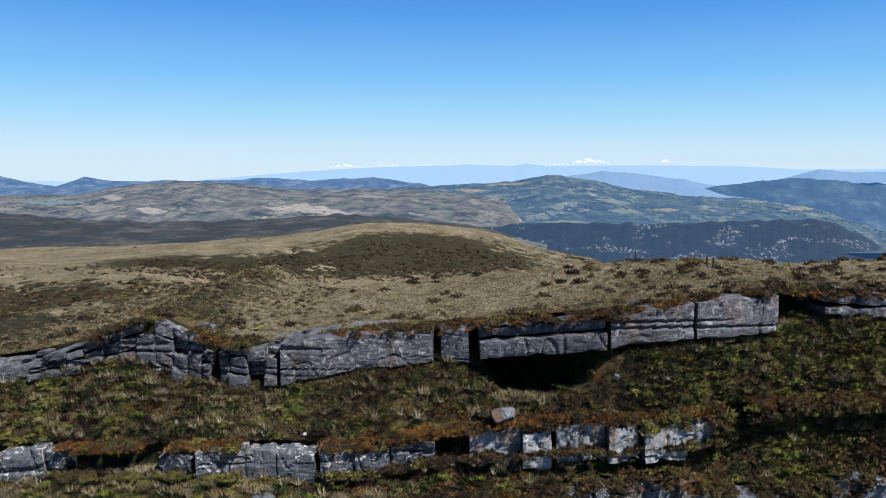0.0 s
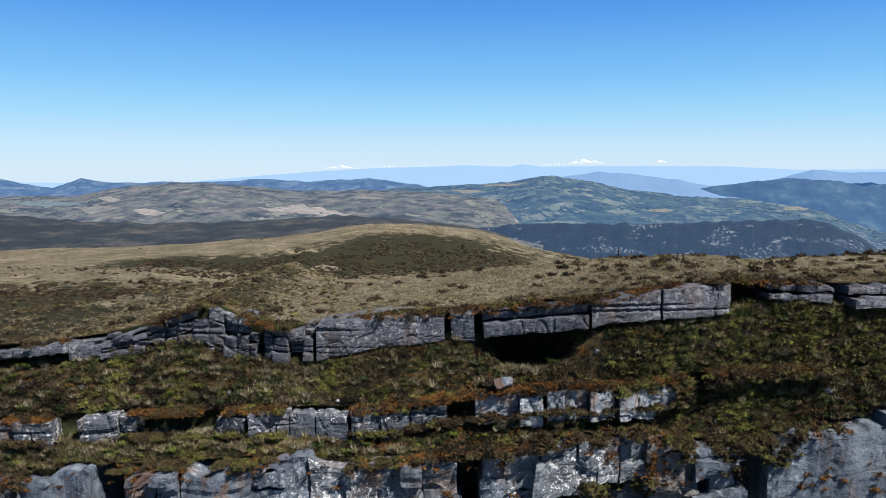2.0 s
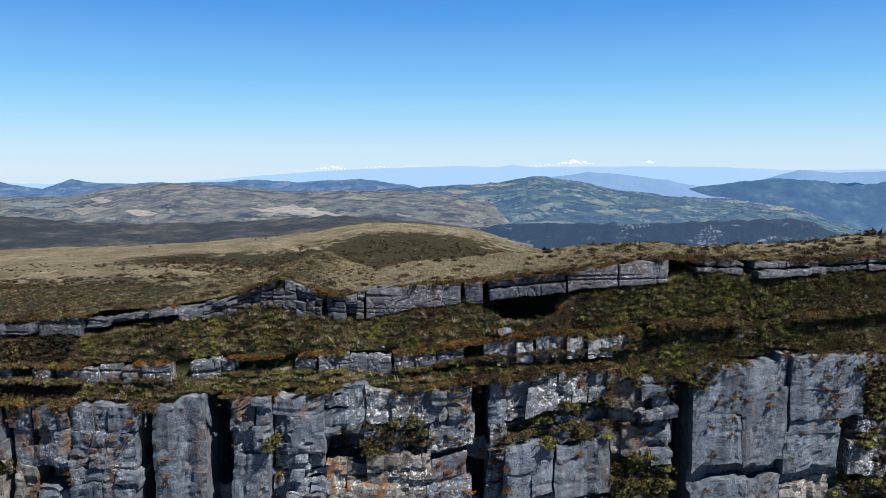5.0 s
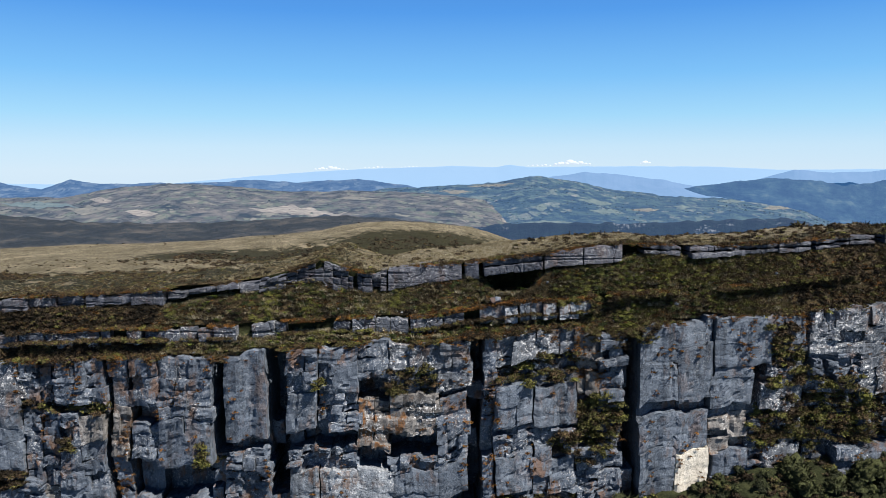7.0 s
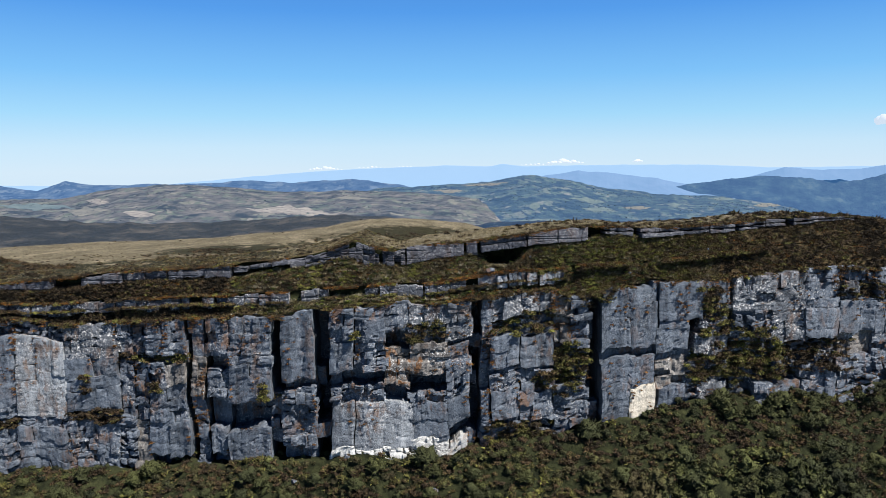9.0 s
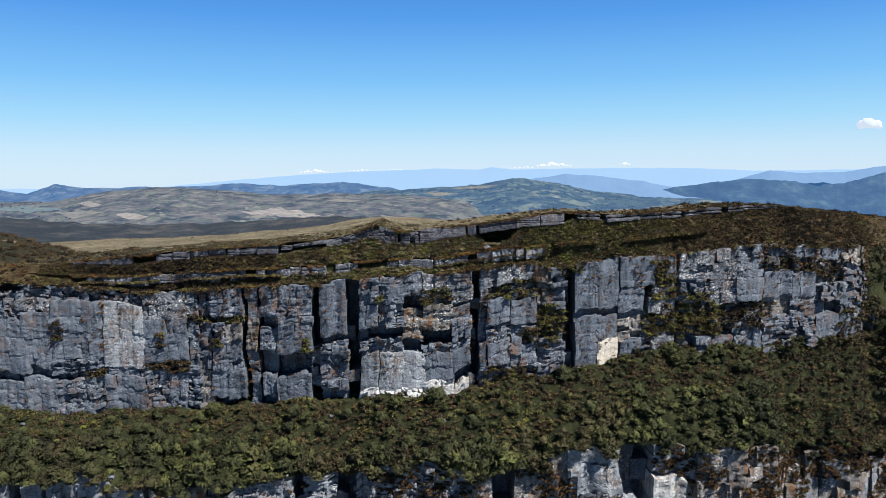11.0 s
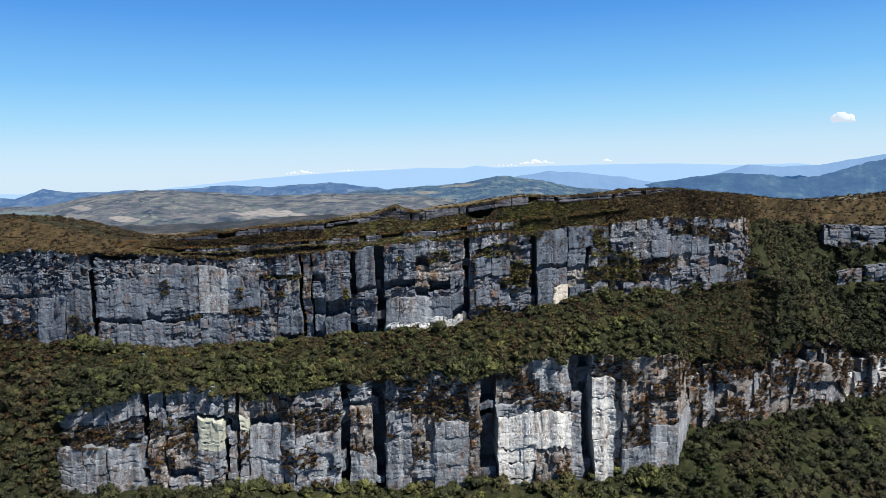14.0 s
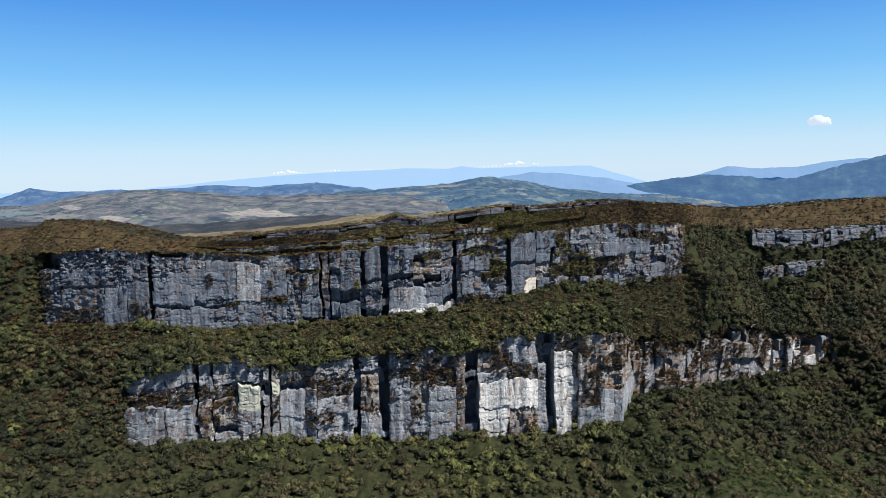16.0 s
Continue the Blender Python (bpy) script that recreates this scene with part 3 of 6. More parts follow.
# what a stretch of wall is like: its stone, how wide and high it breaks, how uneven it stands, its surface
KINDS = {
    "s": (ROCK_SMOOTH, 8.0, 8.5, 0.12, dict(rough=0.5, bevel=0.06)),
    "d": (ROCK, 4.2, 3.4, 0.36, dict(rough=0.8, ragged=0.5)),
    "g": (ROCK_MOTTLED, 4.6, 4.2, 0.32, dict(rough=0.8, ragged=0.5)),
    "b": (ROCK, 2.8, 1.5, 0.6, dict(rough=0.9, ragged=0.5)),
    "x": (ROCK, 6.0, 5.0, 0.4, dict(rough=0.8)),
    "v": (ROCK_LEDGE, 4.0, 2.4, 0.4, dict(rough=0.9, ragged=0.5)),
    "r": (ROCK_RUST, 3.6, 4.2, 0.45, dict(rough=1.0, ragged=0.5)),
    "q": (ROCK_GREY, 9.0, 12.0, 0.1, dict(rough=0.35)),
    "p": (ROCK_MOTTLED, 4.0, 3.0, 0.25, dict(rough=0.6, ragged=0.5)),
    "w": (ROCK_PALE, 2.8, 1.5, 0.4, dict(rough=0.8, ragged=0.5)),
    "f": (ROCK_FRESH, 99.0, 99.0, 0.0, dict(rough=0.25, ragged=0.8)),
    "a": (ROCK_PALE, 13.0, 9.0, 0.2, dict(rough=0.6, ragged=1.2)),
    "t": (ROCK_GREY, 14.0, 3.2, 0.12, dict(rough=0.5, notch=0.2)),
    "m": (ROCK_LIME, 9.0, 6.0, 0.15, dict(rough=0.6, ragged=1.0)),
}
MAIN, LOW = [], []


def column(cells, x0, x1, top, *courses):
    """A bay of wall between two upright joints; each course: the height of its foot, how far it stands out, its kind."""
    for low, out, kind in courses:
        cells.append((x0, x1, top, low, out, kind))
        top = low


column(MAIN, -171.9, -162.2, 69.1, (56.6, 0, "b"), (39.6, 0.3, "b"))
column(MAIN, -161.5, -142.7, 76.3, (69.3, -0.4, "b"), (62.5, 0.3, "d"), (61.2, -0.5, "x"), (53.5, 0.5, "d"), (42.6, 0, "v"))
column(MAIN, -142.2, -132.4, 76.4, (64.8, 0.1, "b"), (61.5, 0.2, "d"), (43.2, 0.6, "s"))
column(MAIN, -131.9, -123.2, 76, (64.4, 0.2, "d"), (45.7, 0.4, "s"))
column(MAIN, -120.7, -114.6, 74.6, (68.9, -0.2, "b"), (64.3, 0.3, "d"), (55, 0.5, "s"), (53.1, -0.6, "x"), (42.2, 0.8, "d"))
column(MAIN, -114.6, -105.8, 74.4, (68.7, -0.3, "b"), (63.6, 0.4, "s"), (55.3, 0.6, "s"), (53.1, -0.6, "x"), (42, 0.9, "s"))
column(MAIN, -106.8, -99.5, 77.1, (72.4, -0.9, "b"), (69.4, 0, "g"), (56.3, 0.45, "s"), (53.9, -0.7, "x"), (46.1, 0.8, "s"))
column(MAIN, -99.4, -92.5, 77, (72, -0.9, "b"), (57.8, 0.6, "s"), (54.4, 0.4, "b"), (52.6, -0.6, "x"), (45.4, 0.9, "d"))
column(MAIN, -92.4, -87.6, 76.3, (71.8, -0.8, "b"), (57.2, 0.7, "s"), (55, 0.4, "d"), (53.2, 0.2, "v"), (44.9, 0.7, "d"))
column(MAIN, -87.4, -78, 75.5, (71.3, -0.9, "b"), (55.6, 0.8, "q"), (53.4, 0.4, "d"), (44.4, 1, "s"))
column(MAIN, -77.9, -67.7, 74.8, (72, -0.6, "b"), (67.3, 0.5, "g"), (57, 0.7, "s"), (54.7, -0.1, "v"), (45.8, 0.6, "d"))
column(MAIN, -67.4, -64.7, 74.1, (67.9, 0.2, "d"), (66.2, -0.8, "v"), (55.5, 0.3, "d"), (45.7, 0.4, "b"))
column(MAIN, -64.4, -61.5, 74.1, (68, -0.6, "d"), (66.3, -0.6, "v"), (62.5, -0.1, "d"), (57, 0.2, "d"), (54.9, 0.3, "d"), (45.8, 0.2, "r"))
column(MAIN, -61.2, -57.8, 74.3, (67.9, 0.4, "d"), (66.1, -0.6, "v"), (61, 0.5, "b"), (57.1, 0.3, "d"), (54.9, 0.5, "d"), (48.4, 0.9, "s"), (45.6, -1, "x"))
column(MAIN, -57.7, -53.7, 74.3, (68.4, 0.5, "d"), (66.4, -0.6, "v"), (62, 0.6, "r"), (57.2, 0.4, "d"), (55, 0.5, "d"), (48.6, 1, "s"), (45.6, -1, "x"))
column(MAIN, -52.3, -50, 74.7, (68.2, 0.1, "d"), (59.4, 0.2, "r"), (48.9, -0.4, "d"), (45.9, 0.1, "b"))
column(MAIN, -49.2, -45.5, 74.9, (68.4, 0.3, "d"), (65.9, -1.6, "x"), (60.2, 0.2, "d"), (54.7, -1.4, "x"), (49.3, 0.6, "s"), (46.1, -1.5, "x"))
column(MAIN, -45.3, -37, 75.9, (68.6, 0.6, "d"), (66.6, 0.9, "d"), (60, 1.3, "s"), (54.9, -2.4, "x"), (49.9, 0.9, "s"), (46.9, -1.2, "x"))
column(MAIN, -35, -28.7, 76.6, (64, 0.5, "s"), (62.4, -1.2, "x"), (57.9, 0.5, "b"), (51.4, 0.6, "d"), (48.3, -0.8, "x"))
column(MAIN, -25.5, -21.2, 77.5, (71.6, 0.8, "d"), (66.1, 1.1, "s"), (63.3, -2, "x"), (60.2, 0.4, "b"), (51.6, 0.9, "q"), (49.6, 1.3, "w"))
column(MAIN, -21, -15.8, 77.5, (71.6, 0.5, "d"), (66.1, 0.8, "b"), (63.6, -2, "x"), (60.5, 0.5, "b"), (51.8, 1, "q"), (49.7, 1.2, "w"))
column(MAIN, -15.7, -11.1, 78.1, (73.6, 0.2, "d"), (70.2, -2.6, "x"), (63.6, 0.4, "r"), (60.9, -1.8, "x"), (51.9, 0.7, "q"), (49.9, 1.1, "w"))
column(MAIN, -11, -4.3, 78.7, (75.1, 0.3, "g"), (71.4, 0.1, "v"), (66.2, 0.7, "r"), (62.6, -2.8, "x"), (60.3, 0.4, "b"), (53.9, 0.6, "s"), (49.7, 0.9, "w"))
column(MAIN, -4.1, -0.1, 80.9, (72.1, 0.5, "g"), (71.1, -0.5, "x"), (63.6, 0.7, "d"), (61.5, 0.5, "b"), (56.6, 0.6, "s"), (53.3, -2.2, "x"), (50.2, 0.7, "w"))
column(MAIN, 2.1, 3.8, 81.1, (72.7, 0.2, "d"), (66.8, 0.4, "b"), (62.7, -1, "x"), (56.8, 0.5, "s"), (51.3, -0.3, "b"))
column(MAIN, 3.9, 9.4, 81.3, (75.9, 0, "p"), (72.6, -0.7, "v"), (66.9, 0.9, "s"), (62.6, 0, "b"), (57.2, 0.8, "s"), (51.3, -0.3, "b"))
column(MAIN, 9.6, 15.5, 81.3, (77, 0.1, "p"), (73, -0.6, "v"), (66.8, 0.9, "s"), (61.9, 0, "b"), (56.6, 0.5, "d"), (50.8, -0.3, "v"))
column(MAIN, 15.8, 19, 80.7, (70.9, 0, "r"), (62.9, -0.5, "v"), (50.6, 0, "b"))
column(MAIN, 19.1, 22.4, 80.4, (70.2, 0.4, "b"), (62.8, -0.3, "v"), (57.4, 0.3, "d"), (50.5, 0, "b"))
column(MAIN, 24.9, 29.9, 81.5, (69.9, 1, "s"), (68.1, -0.2, "x"), (63.2, 0.9, "s"), (54.8, 0.9, "s"))
column(MAIN, 30, 34.8, 82.5, (70.1, 1.1, "s"), (68.3, -0.1, "x"), (62.8, 0.8, "s"), (56.9, 0.9, "f"), (54.1, 0.2, "b"))
column(MAIN, 35.3, 40.5, 82.7, (69.4, 1.1, "s"), (67.8, -0.2, "x"), (62.5, 0.2, "r"), (54.4, 0.5, "s"))
column(MAIN, 40.6, 42.5, 82.9, (75.3, 0.9, "s"), (69.4, -2.6, "x"), (62.4, 0, "v"), (55.6, 0.3, "b"))
column(MAIN, 42.6, 48.7, 82.8, (77.4, 0.9, "s"), (71.7, 0.2, "v"), (68.4, 0.8, "p"), (63.5, 0.1, "v"), (56.1, 0.5, "g"))
column(MAIN, 49.5, 53.2, 82.8, (76.4, 0.5, "g"), (70.9, 0.5, "b"), (57.8, -0.6, "v"))
column(MAIN, 53.3, 57.1, 82.9, (76.4, 0.4, "g"), (70.9, 0.6, "b"), (62.7, -0.6, "v"), (58.6, 1.2, "d"))
column(MAIN, 57.2, 63.3, 83.9, (76.2, 0.4, "g"), (70, 0.7, "g"), (62.5, -0.6, "v"), (58.6, 1.2, "d"))
column(MAIN, 63.5, 70.1, 84.3, (81.3, -0.2, "b"), (76.6, 0.3, "d"), (71.2, 0.9, "s"), (65.6, -0.5, "v"), (60, 0.9, "d"))
column(MAIN, 70.5, 77.8, 83.7, (81.1, -0.2, "b"), (77.7, -0.2, "v"), (71.7, 1, "s"), (66.9, 0.1, "r"), (59.7, 1.2, "b"))
column(MAIN, 77.9, 84.5, 83.2, (80.7, 0, "d"), (77.4, -0.1, "v"), (71.3, 0.9, "s"), (66.8, 0.4, "d"), (59.6, 1.3, "b"))
column(MAIN, 84.8, 93.6, 83.1, (79.7, 0.1, "d"), (74.2, -0.2, "v"), (69.9, 0.3, "b"), (66.5, -0.6, "x"), (60.1, 1.2, "s"))
column(MAIN, 93.8, 104.8, 82.8, (77.9, 0.1, "r"), (72.9, 0.1, "b"), (66.2, 0.4, "b"), (59.6, 1, "s"))
column(LOW, -130, -121, 29.7, (23.4, -1.4, "p"), (17, -1.8, "v"), (3.1, 1, "t"))
column(LOW, -120.7, -114, 31.1, (23.7, -1.4, "p"), (16.8, -1.8, "v"), (3.5, 1.1, "t"))
column(LOW, -113.3, -103.1, 34.3, (25.7, -1.3, "p"), (17.1, -1.8, "v"), (3.6, 1, "t"))
column(LOW, -100.6, -96.3, 36.3, (26.3, -1.2, "g"), (19.9, -1.5, "v"), (2.9, 0.3, "r"))
column(LOW, -95.2, -86.1, 36, (25.8, -1.2, "g"), (19.9, -1.6, "v"), (9, 0.3, "r"), (6, -1.3, "x"), (2, 0.4, "p"))
column(LOW, -85.7, -77.6, 36, (26.4, -0.8, "g"), (24.9, -2.2, "x"), (14.7, 0.6, "m"), (5.4, 0.6, "p"), (2, 0.5, "r"))
column(LOW, -75.9, -74, 34.3, (26.1, -0.6, "g"), (20.1, -2.6, "x"), (2.4, 0.9, "p"))
column(LOW, -72.6, -69.9, 32.1, (25.7, -0.6, "r"), (20.4, 0.5, "m"), (2.6, 0.6, "g"))
column(LOW, -69.6, -59.7, 30.5, (24.6, -0.8, "r"), (22, -2.2, "x"), (1.9, 1.1, "s"))
column(LOW, -59.5, -55.5, 31.7, (22.8, -1, "r"), (1.4, 0.6, "g"))
column(LOW, -55.1, -41, 32.6, (29, -1.2, "w"), (19.2, -1.4, "v"), (1.5, 0.9, "g"))
column(LOW, -37.9, -30.5, 34.5, (28.7, -1, "w"), (26.8, -1.5, "x"), (12.6, 0.5, "r"), (0.5, 1, "s"))
column(LOW, -26.3, -18.4, 36, (30, -1, "w"), (25.4, -1.2, "v"), (16.4, 0.6, "g"), (0.5, 0.8, "s"))
column(LOW, -18.2, -11.3, 37.5, (29.9, -1, "w"), (24.4, -1.2, "v"), (12.5, 0.4, "r"), (0.2, 0.5, "g"))
column(LOW, -11.1, -0.6, 38.1, (30.8, -1, "w"), (22.5, -1, "v"), (0.2, 1.2, "s"))
column(LOW, -0.3, 3, 37.2, (1.3, 0, "r"))
column(LOW, 8.5, 20, 39.5, (27.7, -0.8, "r"), (23.8, 0.9, "p"), (1.9, 1.5, "a"))
column(LOW, 20.4, 31.6, 41.4, (38.7, -0.6, "p"), (32.3, -0.4, "g"), (26, -0.2, "v"), (14.6, 1.4, "a"), (2.4, 1.3, "r"))
column(LOW, 32, 35.4, 42.2, (29.9, -2.8, "x"), (2.2, 0.3, "p"))
column(LOW, 38.9, 45.5, 42.3, (35.4, -0.3, "g"), (4, 1.5, "a"))
column(LOW, 45.7, 47.8, 42.2, (3.5, -0.9, "g"))
column(LOW, 48.2, 56.6, 42.2, (29.5, 0, "r"), (13, 0.2, "r"), (4.8, 0.9, "s"))
column(LOW, 56.7, 74.9, 41.6, (19.6, 0.1, "r"), (5.4, 0.9, "s"))


def broken(plan, top_of, base_of, size=1.0):
    """The blocks into which the planned courses break; size: how large against the usual."""
    cells = []
    for x0, x1, z0, z1, out, kind in plan:
        xm = 0.5 * (x0 + x1)
        top, tall = float(top_of(xm)), float(top_of(xm) - base_of(xm))
        f0, f1 = (top - z0) / tall, (top - z1) / tall
        f0, f1 = (0.0 if f0 < 0.07 else f0), (1.03 if f1 > 0.92 else f1)
        made = []
        divide(x0, x1, f0, f1, tall, size * KINDS[kind][1], size * KINDS[kind][2], made)
        out = 1.7 * out - 0.4 if kind == "x" else out
        for a, b, g0, g1 in made:
            loose = 0.25 if kind == "x" else rng.choice((0.0, 0.3, 0.7))
            cells.append((a - loose * rng.random(), b + loose * rng.random(), g0 - 0.3 * rng.random() / tall * (g0 > 0), g1 + 0.3 * rng.random() / tall, out + rng.normal(0, KINDS[kind][3]), kind))
    # stones wedged in the open cracks, some deep inside, some near the face
    bays = sorted({(c[0], c[1]) for c in plan})
    for (_, left), (right, _) in zip(bays[:-1], bays[1:]):
        if right - left < 0.7:
            continue
        f = rng.uniform(0.05, 0.2)
        while f < 0.95:
            step = rng.uniform(0.06, 0.2)
            if rng.random() < 0.45:
                cells.append((left - 0.3, left + (right - left) * rng.uniform(0.5, 1.0) + 0.1, f, f + step, rng.uniform(-4.5, -0.4) if f < 0.6 else rng.uniform(-2.0, 0.2), "x"))
            f += step
    return cells


def rock_wall(name, label, cells, y_of, top_of, base_of, stones={}, **how):
    """A tall cliff face as a thing whose parts are its blocks. stones: kinds whose stone differs on this wall."""
    x_mid = 0.5 * (cells[0][0] + cells[-1][1])
    root = tagged(new(name), label, "cliff", kind="structure")
    root.location = (x_mid, float(y_of(x_mid)), float(base_of(x_mid)))
    move = Matrix.Translation(root.location).inverted()
    for a, b, f0, f1, out, kind in cells:
        mat, _, _, _, look_of = KINDS[kind]
        gap = 0.01 if rng.random() < 0.6 else rng.uniform(0.05, 0.16)
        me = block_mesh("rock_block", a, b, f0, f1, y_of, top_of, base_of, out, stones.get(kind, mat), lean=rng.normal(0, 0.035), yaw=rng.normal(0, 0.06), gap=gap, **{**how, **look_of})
        me.transform(move)
        new("rock_block", me).parent = root


wall_rock = "tall dark grey jointed sandstone wall with black recesses"
main_left = broken([c for c in MAIN if c[1] < -60], C_TOP, C_BASE, 0.65)
main_right = broken([c for c in MAIN if c[1] >= -60], C_TOP, C_BASE)
rock_wall("cliff_main_left", wall_rock, main_left, C_Y, C_TOP, C_BASE, res=0.45, cap=30)
rock_wall("cliff_main_right", wall_rock, main_right, C_Y, C_TOP, C_BASE, res=0.36, cap=34)
BACK_JOINTS = [159, 172, 187, 203, 221, 240, 262]
back_rock = "grey sandstone wall set back beyond a wooded gully"


def back_low(x):
    return C_TOP(x) - np.interp(x, (159, 175, 240, 262), (8.5, 10.0, 8.0, 5.0))


def shelf_top(x):
    return np.interp(x, (162, 175, 200), (55, 57.5, 58.5)) + 0.8 * fbm(x / 5, x * 0, 85, 3)


cliff("cliff_back", back_rock, wall(BACK_JOINTS, {172: 1.5, 187: 1.2, 221: 1.5}, C_TOP, back_low, 6, 3.2, lambda x, f, s: 2.6 + 0.8 * f - 2.0 * (s < 12 and rng.random() < 0.2)), C_Y, C_TOP, back_low, lambda x, f: (ROCK, {}), res=0.6, rough=0.6)
cliff("cliff_back_low", back_rock, [c for c in wall([163, 174, 186, 199], {174: 2.0, 186: 1.0}, shelf_top, lambda x: shelf_top(x) - 7.0, 4.5, 3.2, lambda x, f, s: 8.5) if rng.random() < 0.85],
      C_Y, shelf_top, lambda x: shelf_top(x) - 7.0, lambda x, f: (ROCK, {}), res=0.6, rough=0.6)


low_cells = broken(LOW, L_TOP, L_BASE)
rock_wall("cliff_lower", "pale and rust-stained sandstone wall above the forest", low_cells, L_Y, L_TOP, L_BASE, {"s": ROCK_GREY, "g": ROCK_GREY, "p": ROCK_GREY, "w": ROCK_GREY}, scar=(3.0, 6.0), res=0.5, cap=34)
SIDE_JOINTS = [75, 86, 97, 110, 121, 133, 145, 153, 161, 171, 180, 188]
side_cells = [c for c in wall(SIDE_JOINTS, {86: 0.8, 110: 1.2, 153: 2.2, 171: 3.0, 180: 3.5}, L_TOP, L_BASE, 7, 7, lambda x, f, s: -1.5 if f < 0.25 else 0.3, relief=3.5) if c[2] > 0.1 or rng.random() < 0.5]
cliff("cliff_side", "rust-streaked sandstone wall receding into the woods", side_cells, L_Y, L_TOP, L_BASE,
      lambda x, f: (rng.choice((ROCK_RUST, ROCK_RUST, ROCK_MOTTLED)) if x < 148 or f < 0.3 else rng.choice((ROCK_GREY, ROCK_RUST, ROCK_PALE)), {}), res=0.6, scar=(3.0, 6.0), notch=0.1, rough=0.6)


def face_of(cells, x, z, top_of, base_of):
    """How far the rock stands out at each place of a wall; an open crack counts as far behind."""
    f = (top_of(x) - z) / (top_of(x) - base_of(x))
    out = np.full(len(x), -30.0)
    for a, b, f0, f1, o, *_ in cells:
        out = np.where((x >= a) & (x < b) & (f >= f0) & (f < f1), o, out)
    return out


def course(joints, cracks, rows_of):
    """A single course of slabs."""
    return [(a + 0.5 * cracks.get(a, 0.0), b - 0.5 * cracks.get(b, 0.0), f0, f1, out) for a, b in zip(joints[:-1], joints[1:]) for f0, f1, out in rows_of(a, b)]


# slabs along the crest and the low ledge under it
SLAB_JOINTS = [-31, -29.8, -28.2, -27, -25.4, -24.2, -22.6, -21.2, -19.9, -18.6, -17.5, -16.4, -15.3, -13.8, -12.6, -11.6, -0.3, 2.3, 10.9, 16.7, 22.5]
SLAB_CRACKS = {-16.4: 0.7, -11.6: 0.25, -0.3: 0.5, 2.3: 0.7, 10.9: 0.25, 16.7: 0.15}


def rows_slab(a, b):
    if a == 2.3:
        return [(0.10, 0.36, 0.5), (0.37, 0.82, 1.25)]
    if a < -12:
        beds, f = [], rng.uniform(0.0, 0.12)
        while f < (1.05 if a < -17 else 0.95):
            tall = rng.uniform(0.2, 0.42)
            if rng.random() < 0.93:
                beds.append((f, f + tall, 0.2 + 0.55 * f + rng.normal(0, 0.35)))
            f += tall
        return beds
    return [(0.0, 1.0 if b < 3 else 0.84, 0.8 + rng.normal(0, 0.15))]


def a_low(x):
    return A_TOP(x) - A_HEIGHT(x)


cliff("crest_ledge", "dark weathered sandstone slabs along the plateau edge", course(SLAB_JOINTS, SLAB_CRACKS, rows_slab), A_Y, A_TOP, a_low,
      lambda x, f: (ROCK_SLAB, {"lean": rng.normal(0, 0.05), "yaw": rng.normal(0, 0.10 if x < -12 else 0.02)}), "rock_slab", res=0.11, cap=80, beds=4.2, rough=0.24, bevel=0.04, gap=0.03, depth=3.6, warp=0.15, ragged=0.22, notch=0.9)
RIGHT_JOINTS = [25.6, 28.2, 32, 36.5, 41, 46.5, 52, 58, 63, 70, 77]
cliff("crest_ledge_right", "thin dark sandstone slabs under heath at the plateau edge", course(RIGHT_JOINTS, {32: 1.4, 52: 1.0, 63: 1.5}, lambda a, b: [(0.0, 0.4, 0.7 + rng.normal(0, 0.25)), (0.42, 0.85, 0.9 + rng.normal(0, 0.4))]), A_Y, A_TOP, a_low,
      lambda x, f: (ROCK_SLAB, {}), "rock_slab", res=0.15, cap=50, beds=4.2, rough=0.24, bevel=0.04, gap=0.05, depth=3.6, warp=0.15, notch=0.9)
LEFT_JOINTS = [-96, -91, -86.5, -82, -76, -71, -67, -62.5, -58, -54.5, -50.5, -45, -42, -37.5, -34, -31]
cliff("crest_ledge_left", "low broken line of dark sandstone blocks in heath", course(LEFT_JOINTS, {-76: 1.2, -58: 0.6, -45: 0.6, -42: 0.3, -37.5: 0.4}, lambda a, b: [(rng.uniform(0.0, 0.2), rng.uniform(0.5, 0.65) if -46 < a < -37 else rng.uniform(0.8, 1.05), 0.6 + rng.normal(0, 0.3))] if rng.random() < 0.85 or -46 < a < -33 else []), A_Y, A_TOP, a_low,
      lambda x, f: (ROCK_SLAB, {}), "rock_slab", res=0.2, cap=36, beds=4.2, rough=0.3, bevel=0.05, gap=0.05, depth=3.6, warp=0.2, notch=0.8)


def b_face(x):
    return A_Y(x) - 0.55 * (A_Y(x) - C_Y(x)) + 0.3


def rows_ledge(a, b):
    if rng.random() < 0.06:
        return []
    return [(rng.uniform(-0.05, 0.2), rng.uniform(1.3, 1.6), rng.normal(0.7 if a < 0 else 0.9, 0.22))]


LEDGE_JOINTS = list(np.round(np.cumsum([-92] + [1.6 + 1.9 * rng.random() for _ in range(44)]), 2))
cliff("lower_ledge", "broken band of lichen-spotted sandstone blocks in heath", course(LEDGE_JOINTS, {x: 0.25 for x in LEDGE_JOINTS[::3]}, rows_ledge), b_face, B_TOP, lambda x: B_TOP(x) - B_HEIGHT(x),
      lambda x, f: (ROCK_GREY if x > 1 else ROCK_LEDGE, {"lean": rng.normal(0, 0.08), "yaw": rng.normal(0, 0.12)}), res=0.15, cap=40, rough=0.45, bevel=0.04, gap=0.05, depth=2.2, warp=0.2, beds=3.0, notch=0.5)


